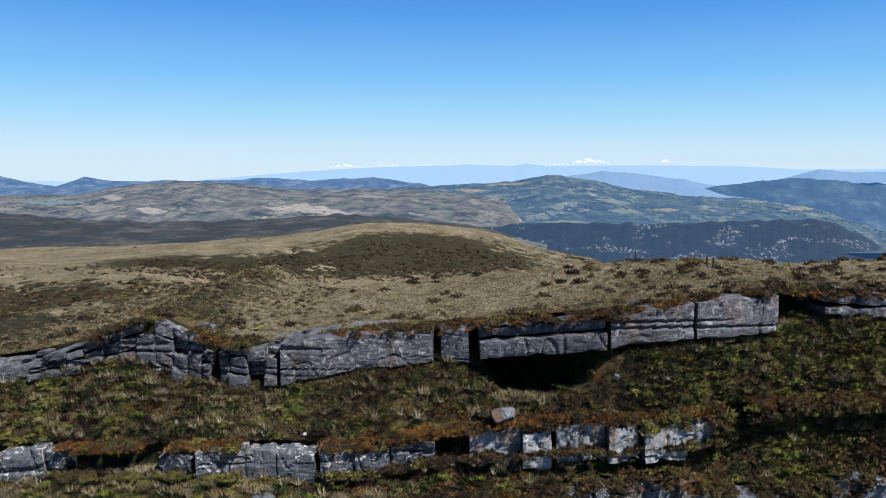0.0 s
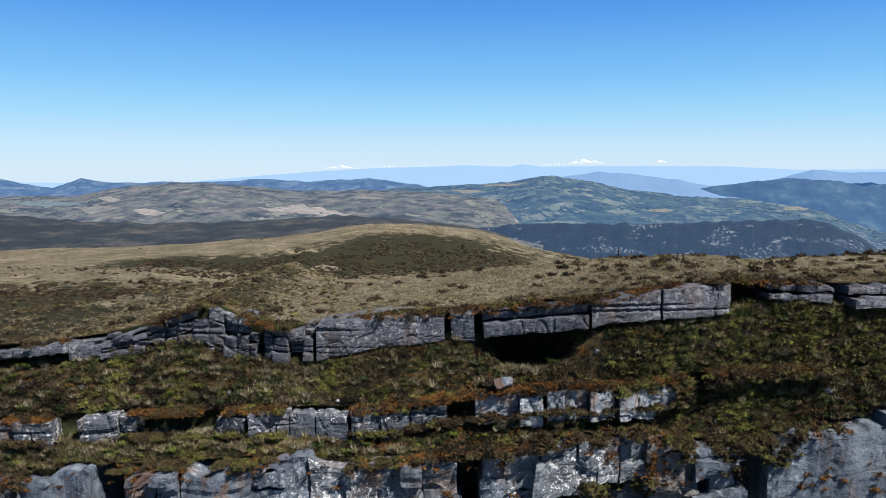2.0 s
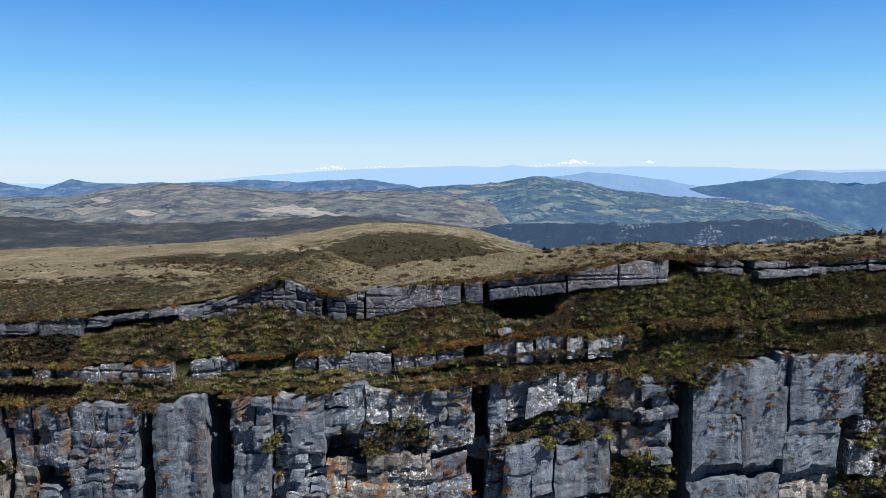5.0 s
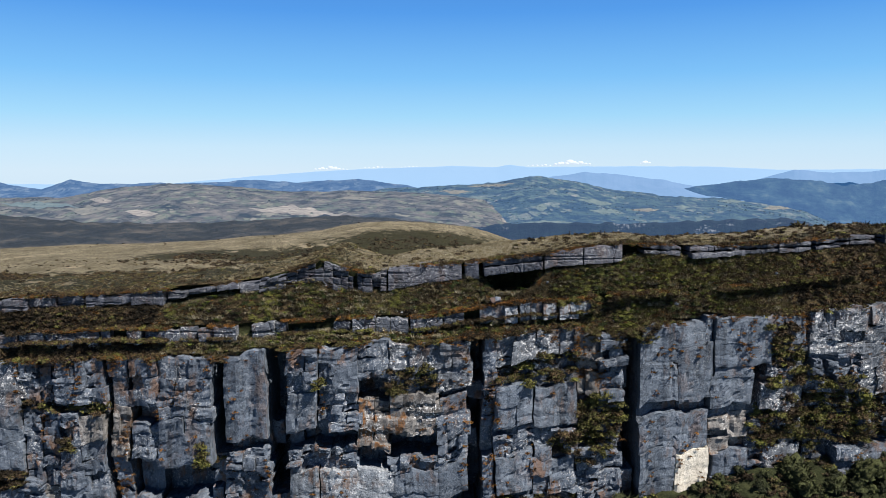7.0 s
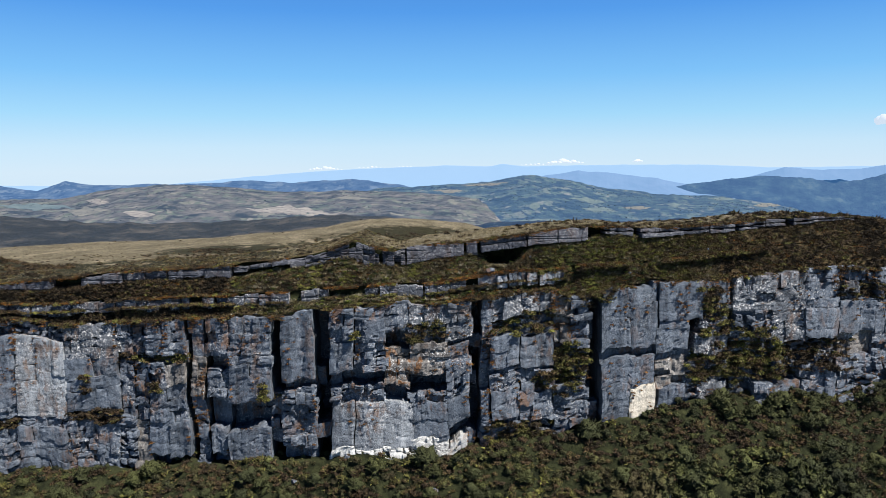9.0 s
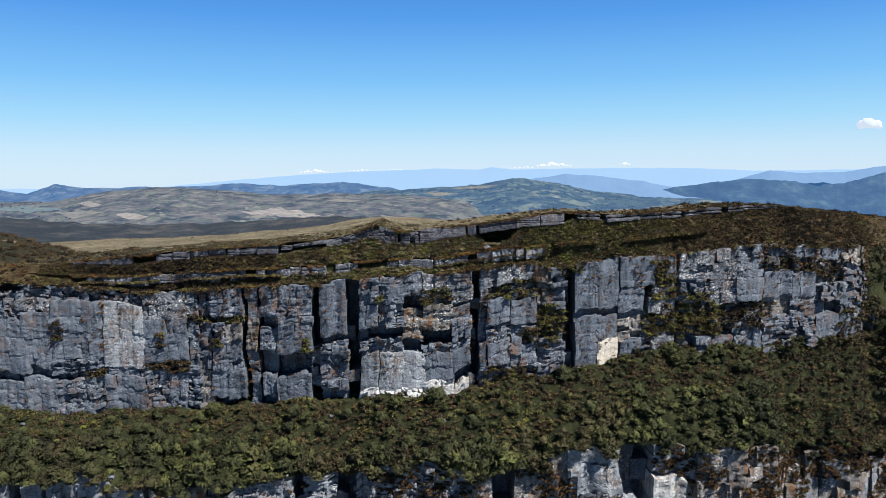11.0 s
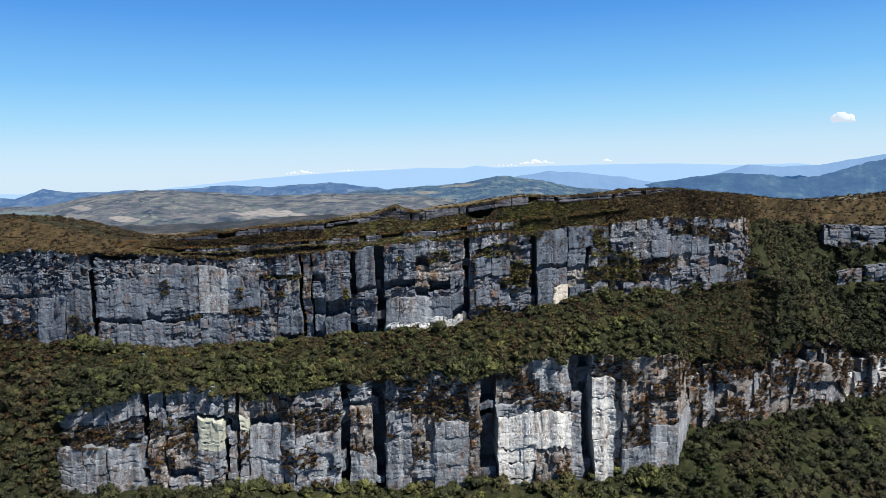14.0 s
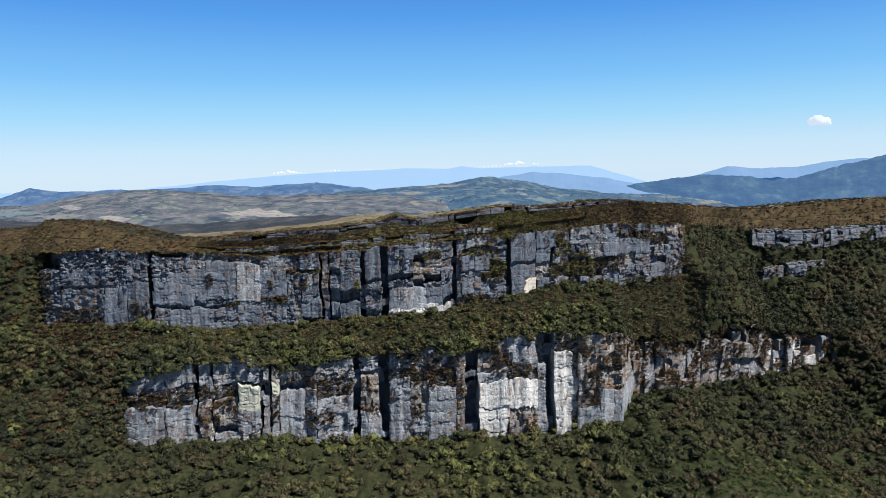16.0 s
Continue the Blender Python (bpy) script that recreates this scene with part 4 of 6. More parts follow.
# ---- plants ----
def crown_form(around, up, lobes, leaves, size, flat, seed, lift=0.0, core=(0.55, 0.88), slim=0.45):
    """A full crown: a lumpy dome of foliage, with loose leaf clumps standing off it. About one metre of radius."""
    r = np.random.default_rng(seed)
    ways = r.normal(0, 1, (lobes, 3)) * np.array([1, 1, 0.7]) + np.array([0, 0, 0.45])
    ways /= np.linalg.norm(ways, axis=1, keepdims=True)
    reach = r.uniform(0.75, 1.15, lobes)

    def surface(d):
        near = np.exp(-((1 - d @ ways.T) / 0.13) ** 1.0) * reach
        lump = near.max(1)
        return 0.42 + 0.5 * lump, lump

    th = np.linspace(0.0, 0.62 * math.pi, up + 1)[1:]
    ph = np.arange(around) * 2 * math.pi / around
    d = np.array([[math.sin(a) * math.cos(b + 0.3 * k), math.sin(a) * math.sin(b + 0.3 * k), math.cos(a)] for k, a in enumerate(th) for b in ph])
    d = np.concatenate([[[0, 0, 1.0]], d])
    rad, lump = surface(d)
    v = d * (rad * r.uniform(*core, len(d)))[:, None] * np.array([1, 1, flat])
    faces = [(0, 1 + q, 1 + (q + 1) % around) for q in range(around)]
    for k in range(up - 1):
        for q in range(around):
            a, b = 1 + k * around + q, 1 + k * around + (q + 1) % around
            faces += [(a, a + around, b), (b, a + around, b + around)]
    # lobes and crown top are tinted lighter than the hollows, as if lit
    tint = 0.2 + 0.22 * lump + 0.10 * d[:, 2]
    e = r.normal(0, 1, (leaves, 3)) + np.array([0, 0, 0.5])
    e /= np.linalg.norm(e, axis=1, keepdims=True)
    e[:, 2] = np.abs(e[:, 2]) - 0.15
    rad, lump = surface(e)
    p = e * (rad * r.uniform(0.7, 1.12, leaves))[:, None] * np.array([1, 1, flat])
    t = 0.8 * e + r.normal(0, 0.6, (leaves, 3)) + np.array([0, 0, 0.25])
    t /= np.linalg.norm(t, axis=1, keepdims=True) + 1e-9
    b = np.cross(t, r.normal(0, 1, (leaves, 3)))
    b /= np.linalg.norm(b, axis=1, keepdims=True) + 1e-9
    s = size * r.uniform(0.6, 1.5, (leaves, 1))
    w = np.stack([p + t * s * 1.5, p - t * s * 0.6 - b * s * slim, p - t * s * 0.6 + b * s * slim], 1).reshape(-1, 3)
    faces = np.concatenate([np.array(faces), len(v) + np.arange(leaves * 3).reshape(-1, 3)])
    # loose clumps on the lobes get a lit tint, lighter than the dome
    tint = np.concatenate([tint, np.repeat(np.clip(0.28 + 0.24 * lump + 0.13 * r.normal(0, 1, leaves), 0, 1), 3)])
    v = np.concatenate([v, w])
    v[:, 2] = np.maximum(v[:, 2] + lift, -0.1)
    return v, faces, tint


def tuft(count, lean, width, seed):
    """A tussock of bent blades."""
    r = np.random.default_rng(seed)
    a, l = r.uniform(0, 2 * math.pi, count), lean * r.uniform(0.2, 1.0, count)
    h = r.uniform(0.55, 1.0, count)
    base = np.stack([0.12 * np.cos(a), 0.12 * np.sin(a), 0 * a], -1)
    mid = np.stack([(0.12 + 0.45 * l) * np.cos(a), (0.12 + 0.45 * l) * np.sin(a), 0.65 * h], -1)
    tip = np.stack([(0.12 + l) * np.cos(a), (0.12 + l) * np.sin(a), 0.9 * h - 0.3 * l], -1)
    side = np.stack([-np.sin(a), np.cos(a), 0 * a], -1) * width
    v = np.stack([base - side, base + side, 0.4 * mid + 0.6 * tip], 1).reshape(-1, 3)
    return v, np.arange(count * 3).reshape(-1, 3), np.repeat(r.uniform(0.15, 0.85, count), 3)


def scatter(name, label, protos, places, sizes, mat, seed, tint_spread=0.18, squash=(0.8, 1.15), tint_by=None, category="plants"):
    """One object of uncountable plants: turned and scaled copies of a few forms."""
    r = np.random.default_rng(seed)
    vs, fs, ts, start = [], [], [], 0
    pick = r.integers(0, len(protos), len(places))
    for k, (v, f, t) in enumerate(protos):
        at, sz = places[pick == k], sizes[pick == k]
        n = len(at)
        if not n:
            continue
        a = r.uniform(0, 2 * math.pi, n)
        c, s = np.cos(a)[:, None], np.sin(a)[:, None]
        h = r.uniform(*squash, n)[:, None]
        x = (v[None, :, 0] * c - v[None, :, 1] * s) * sz[:, None] + at[:, None, 0]
        y = (v[None, :, 0] * s + v[None, :, 1] * c) * sz[:, None] + at[:, None, 1]
        z = v[None, :, 2] * sz[:, None] * h + at[:, None, 2]
        vs.append(np.stack([x, y, z], -1).reshape(-1, 3))
        shift = r.normal(0, tint_spread, n) if tint_by is None else tint_by[pick == k] + r.normal(0, tint_spread, n)
        ts.append(np.clip(t[None, :] + shift[:, None], 0, 1).ravel())
        fs.append((f[None] + (np.arange(n) * len(v))[:, None, None]).reshape(-1, 3) + start)
        start += n * len(v)
    me = mesh_of(name, np.concatenate(vs), np.concatenate(fs), mat, True, None, np.concatenate(ts))
    return tagged(new(name, me), label, category, kind="stuff")


def outside_cave(p):
    return ~((np.abs(p[..., 0] - 6.6) < 4.4) & (p[..., 1] > A_Y(p[..., 0]) - 0.7))


def on_sheet(zones, count, r, x_low, x_high, weight=None):
    """Random places on the ground sheet within the given zones, even by area."""
    c0, c1 = np.searchsorted(XS, (x_low, x_high))
    rr = np.array([k for k in range(nr - 1) if ZONE[k + 1] in zones and ZONE[k] in zones])
    p00 = SHEET[rr][:, c0:c1 - 1]
    p10, p01, p11 = SHEET[rr + 1][:, c0:c1 - 1], SHEET[rr][:, c0 + 1:c1], SHEET[rr + 1][:, c0 + 1:c1]
    area = np.linalg.norm(np.cross(p10 - p00, p01 - p00), axis=-1)
    if weight is not None:
        area = area * weight(p00)
    flat = area.ravel()
    k = r.choice(flat.size, count, p=flat / flat.sum())
    i, j = np.unravel_index(k, area.shape)
    u, v = r.random((count, 1)), r.random((count, 1))
    return (p00[i, j] * (1 - u) + p10[i, j] * u) * (1 - v) + (p01[i, j] * (1 - u) + p11[i, j] * u) * v


rs = np.random.default_rng(21)
TINY_FORMS = [crown_form(5, 2, 6, 11, 0.24, 0.7, 600 + k, 0.12) for k in range(5)]
TREE_FORMS = [crown_form(6, 3, 10, 78, 0.125, 0.85, 100 + k, 0.35, (0.5, 0.85), 0.55) for k in range(8)]
FAR_SHRUBS = [crown_form(5, 2, 7, 40, 0.15, 0.7, 500 + k, 0.1, (0.4, 0.8), 0.5) for k in range(6)]
SHRUB_FORMS = [crown_form(6, 2, 9, 100, 0.112, 0.7, 200 + k, 0.06, (0.35, 0.7), 0.4) for k in range(8)]
TUFT_FORMS = [tuft(15, 1.0, 0.035, 300 + k) for k in range(4)]
MOSS_FORMS = [crown_form(5, 1, 8, 34, 0.14, 0.4, 400 + k, 0.05, (0.35, 0.6), 0.4) for k in range(5)]


def wooded(p):
    """Woods fill the shelf, the gully and the slope below."""
    x, y = p[..., 0], p[..., 1]
    w = np.where(y < -120, 0.003, np.where(y < -30, 0.05, 1.0))
    return w * np.where((x > 290) | (x < -250), 0.12, 1.0)


def along(y_of, z_of, count, x_low, x_high, out, drop):
    """Places along a ledge's lip, some hanging over it."""
    x = rs.uniform(x_low, x_high, count)
    keep = fbm(x / 4, x * 0, 77, 3) > -0.25
    x = x[keep]
    o = rs.uniform(*out, len(x))
    return np.stack([x, y_of(x) - o, z_of(x) - drop * rs.random(len(x)) ** 2 * (o > 0.3)], -1)


woods = np.concatenate([on_sheet((4,), 3200, rs, -280, 300, wooded), on_sheet((6,), 5000, rs, -360, 400, wooded),
                        on_sheet((3,), 1500, rs, -240, 280, lambda p: (C_RUN(p[..., 0]) > 2.5) * 1.0),
                        on_sheet((5,), 1000, rs, -240, 260, lambda p: (L_RUN(p[..., 0]) > 3) * 1.0)])
glade = (woods[:, 0] > 95) & (woods[:, 0] < 150) & (woods[:, 1] < 12)
woods_size = rs.uniform(2.0, 4.3, len(woods)) * np.where(woods[:, 2] > 42, 0.8, 1.0) * np.where(glade, 0.75, 1.0)
woods_tint = rs.normal(0, 0.1, len(woods)) + 0.40 * fbm(woods[:, 0] / 18, woods[:, 1] / 18, 71, 3) + np.where(glade, 0.35, 0.02)
lips = along(L_Y, L_TOP, 420, -140, 190, (-2.0, 1.4), 3.0)
woods = np.concatenate([woods, lips, along(C_Y, lambda x: C_BASE(x) + 0.2, 260, -172, 104, (1.5, 4.0), 0.0)])
woods_size = np.concatenate([woods_size, rs.uniform(1.2, 3.0, len(woods) - len(woods_size))])
woods_tint = woods_tint - 0.14 * smooth(-50, -110, woods[:len(woods_tint), 0]) - 0.14 * smooth(80, 120, woods[:len(woods_tint), 0]) * ~glade
woods_tint = np.concatenate([woods_tint, rs.normal(0, 0.15, len(woods) - len(woods_tint))])
woods_size = woods_size * np.where((woods[:, 1] > C_Y(woods[:, 0]) - 9) & (woods[:, 2] < C_TOP(woods[:, 0]) - 5) & (C_RUN(woods[:, 0]) < 5), 0.5, 1.0)
woods_tint = woods_tint + 0.26 - 0.30 * smooth(50, 90, woods[:, 0]) * ~((woods[:, 0] > 95) & (woods[:, 1] < 12)) - 0.08 * smooth(-60, -100, woods[:, 0])
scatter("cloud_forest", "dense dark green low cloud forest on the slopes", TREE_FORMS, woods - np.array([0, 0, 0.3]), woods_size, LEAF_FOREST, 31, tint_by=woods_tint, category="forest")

lowland = on_sheet((6,), 9000, rs, -420, 420, lambda p: (p[..., 1] < -22) * np.where(p[..., 1] > -330, 1.0, 0.15))
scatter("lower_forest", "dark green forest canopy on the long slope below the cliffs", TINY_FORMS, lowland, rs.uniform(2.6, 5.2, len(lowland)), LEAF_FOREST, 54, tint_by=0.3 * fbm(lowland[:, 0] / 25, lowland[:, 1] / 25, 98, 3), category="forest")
glade_bush = on_sheet((6,), 2600, rs, 60, 200, lambda p: (p[..., 1] > -40) * (0.35 + 1.0 * (p[..., 1] < 15)) + (p[..., 1] > -40) * smooth(-0.05, 0.2, fbm(p[..., 0] / 30, p[..., 1] / 30, 93, 2) + 0.3 * (p[..., 1] < 15)))
scatter("glade_bushes", "bright green low bushes in a glade below the cliffs", FAR_SHRUBS, glade_bush, rs.uniform(0.8, 2.0, len(glade_bush)), LEAF_MEADOW, 42)

# heath on the terraces above the main wall
heath = on_sheet((2,), 5800, rs, -46, 50, outside_cave)
scatter("heath_shrubs", "low olive and brown heath shrubs on the rock terraces", SHRUB_FORMS, heath - np.array([0, 0, 0.08]), 0.24 + 0.8 * rs.random(len(heath)) ** 2, LEAF_SHRUB, 32,
        tint_by=0.1 * smooth(2, 8, heath[:, 0]) + 1.2 * fbm(heath[:, 0] / 2.6, heath[:, 1] / 2.6, 72, 3) + 0.12, tint_spread=0.2)
thicket = on_sheet((2,), 900, rs, 10, 50, lambda p: smooth(10, 18, p[..., 0]) * smooth(-0.2, 0.2, fbm(p[..., 0] / 5, p[..., 1] / 3, 96, 2)))
thicket = np.concatenate([thicket, along(C_Y, C_TOP, 260, 17, 27, (-1.6, 1.5), 2.4), along(b_face, B_TOP, 160, 13, 50, (-0.6, 1.4), 0.8)])
scatter("dark_thicket", "dark brown and green scrub crowding the shaded terraces", SHRUB_FORMS, thicket - np.array([0, 0, 0.1]), rs.uniform(0.5, 1.25, len(thicket)), LEAF_SHRUB, 45, tint_by=0.22 - 0.06 * smooth(15, 20, thicket[:, 0]), tint_spread=0.2)
mounds = on_sheet((2,), 460, rs, -46, 40, outside_cave)
scatter("round_bushes", "dark green rounded bushes among the heath", SHRUB_FORMS, mounds - np.array([0, 0, 0.15]), rs.uniform(0.5, 1.3, len(mounds)), LEAF_GREEN, 52, tint_by=np.full(len(mounds), -0.02), tint_spread=0.22)
knots = on_sheet((2,), 420, rs, -46, 46, outside_cave)
knots = np.repeat(knots, 9, 0) + rs.normal(0, 1, (len(knots) * 9, 3)) * np.array([0.55, 0.3, 0.0]) + np.array([0, 0, 0.12])
scatter("straw_knots", "pale straw tussock clumps among the heath", TUFT_FORMS, knots, rs.uniform(0.5, 1.0, len(knots)), LEAF_STRAW, 53, tint_by=np.full(len(knots), 0.3))
heath = np.concatenate([on_sheet((2,), 1000, rs, -230, -100), on_sheet((2,), 2600, rs, -104, -45), on_sheet((2,), 2800, rs, 48, 112), on_sheet((2,), 900, rs, 108, 270)])
scatter("heath_shrubs_far", "low olive and brown heath shrubs on the sloping shoulder", FAR_SHRUBS[:3], heath - np.array([0, 0, 0.08]), rs.uniform(0.45, 1.35, len(heath)), LEAF_SHRUB, 40,
        tint_by=0.5 * fbm(heath[:, 0] / 9, heath[:, 1] / 9, 72, 3) - 0.12 - 0.12 * (heath[:, 0] > 0), tint_spread=0.2)


lip = np.concatenate([along(A_Y, A_TOP, 900, -100, 90, (-1.5, 0.9), 0.2), along(b_face, B_TOP, 900, -95, 60, (-1.0, 1.0), 0.3), along(C_Y, C_TOP, 1700, -172, 104, (-1.0, 0.8), 0.5),
                      along(C_Y, C_TOP, 300, 158, 262, (-1.0, 0.8), 0.5), along(b_face, lambda x: B_TOP(x) - B_HEIGHT(x), 900, -95, 60, (0.6, 1.6), 0.0)])
near_lip = np.abs(lip[:, 0]) < 42
far_lip, lip = lip[~near_lip], lip[near_lip]
scatter("ledge_shrubs_far", "brown and olive shrubs along the far ledges", FAR_SHRUBS, far_lip - np.array([0, 0, 0.1]), rs.uniform(0.5, 1.3, len(far_lip)), LEAF_SHRUB, 43, tint_by=0.35 * fbm(far_lip[:, 0] / 4, far_lip[:, 2] / 4, 78, 3))
scatter("ledge_shrubs", "brown and olive shrubs along the ledges' lips", SHRUB_FORMS, lip - np.array([0, 0, 0.1]), rs.uniform(0.35, 1.15, len(lip)), LEAF_SHRUB, 38, tint_by=0.35 * fbm(lip[:, 0] / 4, lip[:, 2] / 4, 78, 3))
rust = np.concatenate([on_sheet((2,), 2300, rs, -120, 120, lambda p: smooth(0.05, 0.35, fbm(p[..., 0] / 3, p[..., 2] / 1.5, 73, 3))),
                       along(A_Y, A_TOP, 700, -95, 60, (-0.4, 0.9), 0.5), along(b_face, B_TOP, 2600, -95, 60, (-0.5, 1.0), 0.35), along(C_Y, C_TOP, 1100, -172, 104, (-0.6, 0.9), 1.2)])
scatter("rust_moss", "rust-orange moss and bromeliads along the ledges", MOSS_FORMS, rust, rs.uniform(0.3, 0.8, len(rust)), LEAF_RUST, 33, tint_by=0.5 * fbm(rust[:, 0] / 3, rust[:, 2] / 3, 86, 3))
straw = on_sheet((2,), 9000, rs, -90, 70, lambda p: outside_cave(p) * 0.15 + smooth(-0.05, 0.25, fbm(p[..., 0] / 4, p[..., 1] / 3, 92, 3)))
scatter("ledge_grass", "pale dry tussock grass on the terraces", TUFT_FORMS, straw, rs.uniform(0.35, 0.85, len(straw)), LEAF_STRAW, 34, tint_by=np.full(len(straw), 0.24))

# hanging gardens on the walls: the planted courses, and single bushes given by x, z, reach and number
GARDENS = [(x0, x1, z1, z0, int(2 + 1.3 * (x1 - x0) * (z0 - z1) ** 0.7)) for x0, x1, z0, z1, out, kind in MAIN if kind == "v"]
GARDENS += [(x - w, x + w, z - h, z + h, n) for x, z, w, h, n in ((-98.5, 65, 1.3, 2.6, 16), (-89.5, 54.2, 2.0, 0.8, 10), (-74, 62, 0.9, 2.2, 8), (-69.5, 55.5, 2.6, 1.6, 26), (-37, 61.5, 1.6, 2.0, 16),
            (-55.5, 46.5, 2.2, 2.2, 20), (-21, 73, 0.6, 0.8, 5), (-60, 61.5, 1.0, 0.8, 7), (8, 54, 5.0, 2.4, 50), (17.5, 66, 2.2, 5.0, 44), (14, 64, 2.0, 2.0, 14), (45, 79, 2.4, 1.6, 16), (52, 68, 6.0, 5.0, 60),
            (98, 64, 6.0, 4.0, 50), (103, 72, 3.0, 9.0, 70), (-170, 62, 3.0, 12.0, 90), (-126, 50, 5.0, 6.0, 70), (66, 67, 8.0, 3.0, 50))]
hang = np.concatenate([np.stack([rs.uniform(a, b, int(1.4 * n)), np.zeros(int(1.4 * n)), rs.uniform(c, d, int(1.4 * n))], -1) for a, b, c, d, n in GARDENS])
hang[:, 1] = C_Y(hang[:, 0]) - face_of(main_left + main_right, hang[:, 0], hang[:, 2], C_TOP, C_BASE) - rs.uniform(0.0, 0.6, len(hang))
hang = hang[hang[:, 1] < C_Y(hang[:, 0]) + 4.0]
low_hang = [np.stack([rs.uniform(x0, x1, n), np.zeros(n), rs.uniform(z1, z1 + 0.8 * (z0 - z1), n)], -1)
            for x0, x1, z0, z1, out, kind in LOW if kind == "v" for n in [int(5 + 2.4 * (x1 - x0) * (z0 - z1) ** 0.6)]]
low_hang = np.concatenate(low_hang)
rusty = [(x0, x1, z1, z0) for x0, x1, z0, z1, out, kind in LOW if kind in "rvgw"]
spots = [np.stack([rs.uniform(x0, x1, n), np.zeros(n), rs.uniform(z1, z0, n)], -1) for x0, x1, z1, z0 in rusty for n in [int(1.6 * (x1 - x0) * (z0 - z1))]]
side_x = rs.uniform(75, 188, 5200)
spots.append(np.stack([side_x, np.zeros(5200), L_TOP(side_x) + (L_BASE(side_x) - L_TOP(side_x)) * rs.uniform(0.0, 0.95, 5200) ** 1.4], -1))
spots = np.concatenate(spots)
spots = spots[fbm(spots[:, 0] / 5, spots[:, 2] / 6, 80, 4) + 0.24 * (spots[:, 0] > 47) * smooth(0.8, 0.3, (L_TOP(spots[:, 0]) - spots[:, 2]) / 25) > 0.12]
spots[:, 1] = L_Y(spots[:, 0]) - face_of(low_cells + side_cells, spots[:, 0], spots[:, 2], L_TOP, L_BASE) - rs.uniform(-0.3, 0.4, len(spots))
spots = spots[spots[:, 1] < L_Y(spots[:, 0]) + 4.0]
low_hang[:, 1] = L_Y(low_hang[:, 0]) - face_of(low_cells, low_hang[:, 0], low_hang[:, 2], L_TOP, L_BASE) - rs.uniform(-0.6, 0.4, len(low_hang))
low_hang = low_hang[low_hang[:, 1] < L_Y(low_hang[:, 0]) + 4.0]
scatter("brown_cliff_scrub", "rust-brown scrub draped over the lower wall", FAR_SHRUBS, spots, rs.uniform(0.5, 1.6, len(spots)), LEAF_BROWN, 41, tint_by=0.3 * fbm(spots[:, 0] / 4, spots[:, 2] / 4, 83, 3))
hang = np.concatenate([hang, low_hang])
joint_x = np.array(sorted({c[0] for c in MAIN} | {c[1] for c in MAIN}))
drip_x = np.concatenate([rs.uniform(-168, 102, 3500), rs.choice(joint_x, 4500) + rs.normal(0, 0.45, 4500)])
drips = np.stack([drip_x, np.zeros(8000), C_TOP(drip_x) + (C_BASE(drip_x) - C_TOP(drip_x)) * rs.uniform(0.0, 0.95, 8000) ** 1.3], -1)
drips = drips[(fbm(drips[:, 0] / 2.2, drips[:, 2] / 7.0, 99, 3) + 0.2 * smooth(0.3, 0.0, (C_TOP(drips[:, 0]) - drips[:, 2]) / 27) - 0.16 * (drips[:, 0] < -66) > 0.2)]
drips[:, 1] = C_Y(drips[:, 0]) - face_of(main_left + main_right, drips[:, 0], drips[:, 2], C_TOP, C_BASE) - rs.uniform(-0.05, 0.35, len(drips))
drips = drips[drips[:, 1] < C_Y(drips[:, 0]) + 1.0]
scatter("wall_moss", "rust-brown moss and tufts in the cracks of the main wall", MOSS_FORMS, drips, rs.uniform(0.25, 0.8, len(drips)), LEAF_RUST, 55, tint_by=0.35 * fbm(drips[:, 0] / 5, drips[:, 2] / 5, 94, 3), squash=(0.9, 1.6))
flank = np.concatenate([on_sheet((3, 4), 900, rs, -260, -128), on_sheet((5,), 500, rs, -260, -128)])
scatter("brown_slope_scrub", "brown scrub on the steep flank beside the cliffs", FAR_SHRUBS, flank + np.array([0, 0, 0.4]), rs.uniform(1.4, 3.4, len(flank)), LEAF_BROWN, 47, tint_by=np.full(len(flank), -0.1))
foot = on_sheet((4,), 3000, rs, -175, 110, lambda p: (p[..., 1] > C_Y(p[..., 0]) - 11) * (p[..., 1] < C_Y(p[..., 0]) - 0.5) * 1.0)
scatter("foot_scrub", "brown and green scrub along the foot of the main wall", FAR_SHRUBS, foot, rs.uniform(0.7, 1.9, len(foot)), LEAF_SHRUB, 48, tint_by=0.4 * fbm(foot[:, 0] / 6, foot[:, 1] / 6, 89, 3), tint_spread=0.15)
near_hang = (np.abs(hang[:, 0]) < 60) & (hang[:, 2] > 48)
close, hang = hang[near_hang], hang[~near_hang]
scatter("hanging_garden", "brown and green scrub hanging from the main wall", SHRUB_FORMS, close, rs.uniform(0.8, 2.0, len(close)), LEAF_SHRUB, 50, tint_by=0.3 * fbm(close[:, 0] / 4, close[:, 2] / 4, 82, 3) + 0.16, tint_spread=0.2)
scatter("hanging_scrub", "brown and green scrub rooted on the cliff ledges", FAR_SHRUBS, hang, rs.uniform(0.6, 1.7, len(hang)), LEAF_SHRUB, 39, tint_by=0.3 * fbm(hang[:, 0] / 4, hang[:, 2] / 4, 82, 3) - 0.1)


def near_edge(p):
    back = p[..., 1] - A_Y(p[..., 0])
    return np.exp(-back / 26.0) * (back < 110) * np.where(np.abs(p[..., 0] - 3) < 42, 1.0, 0.25)


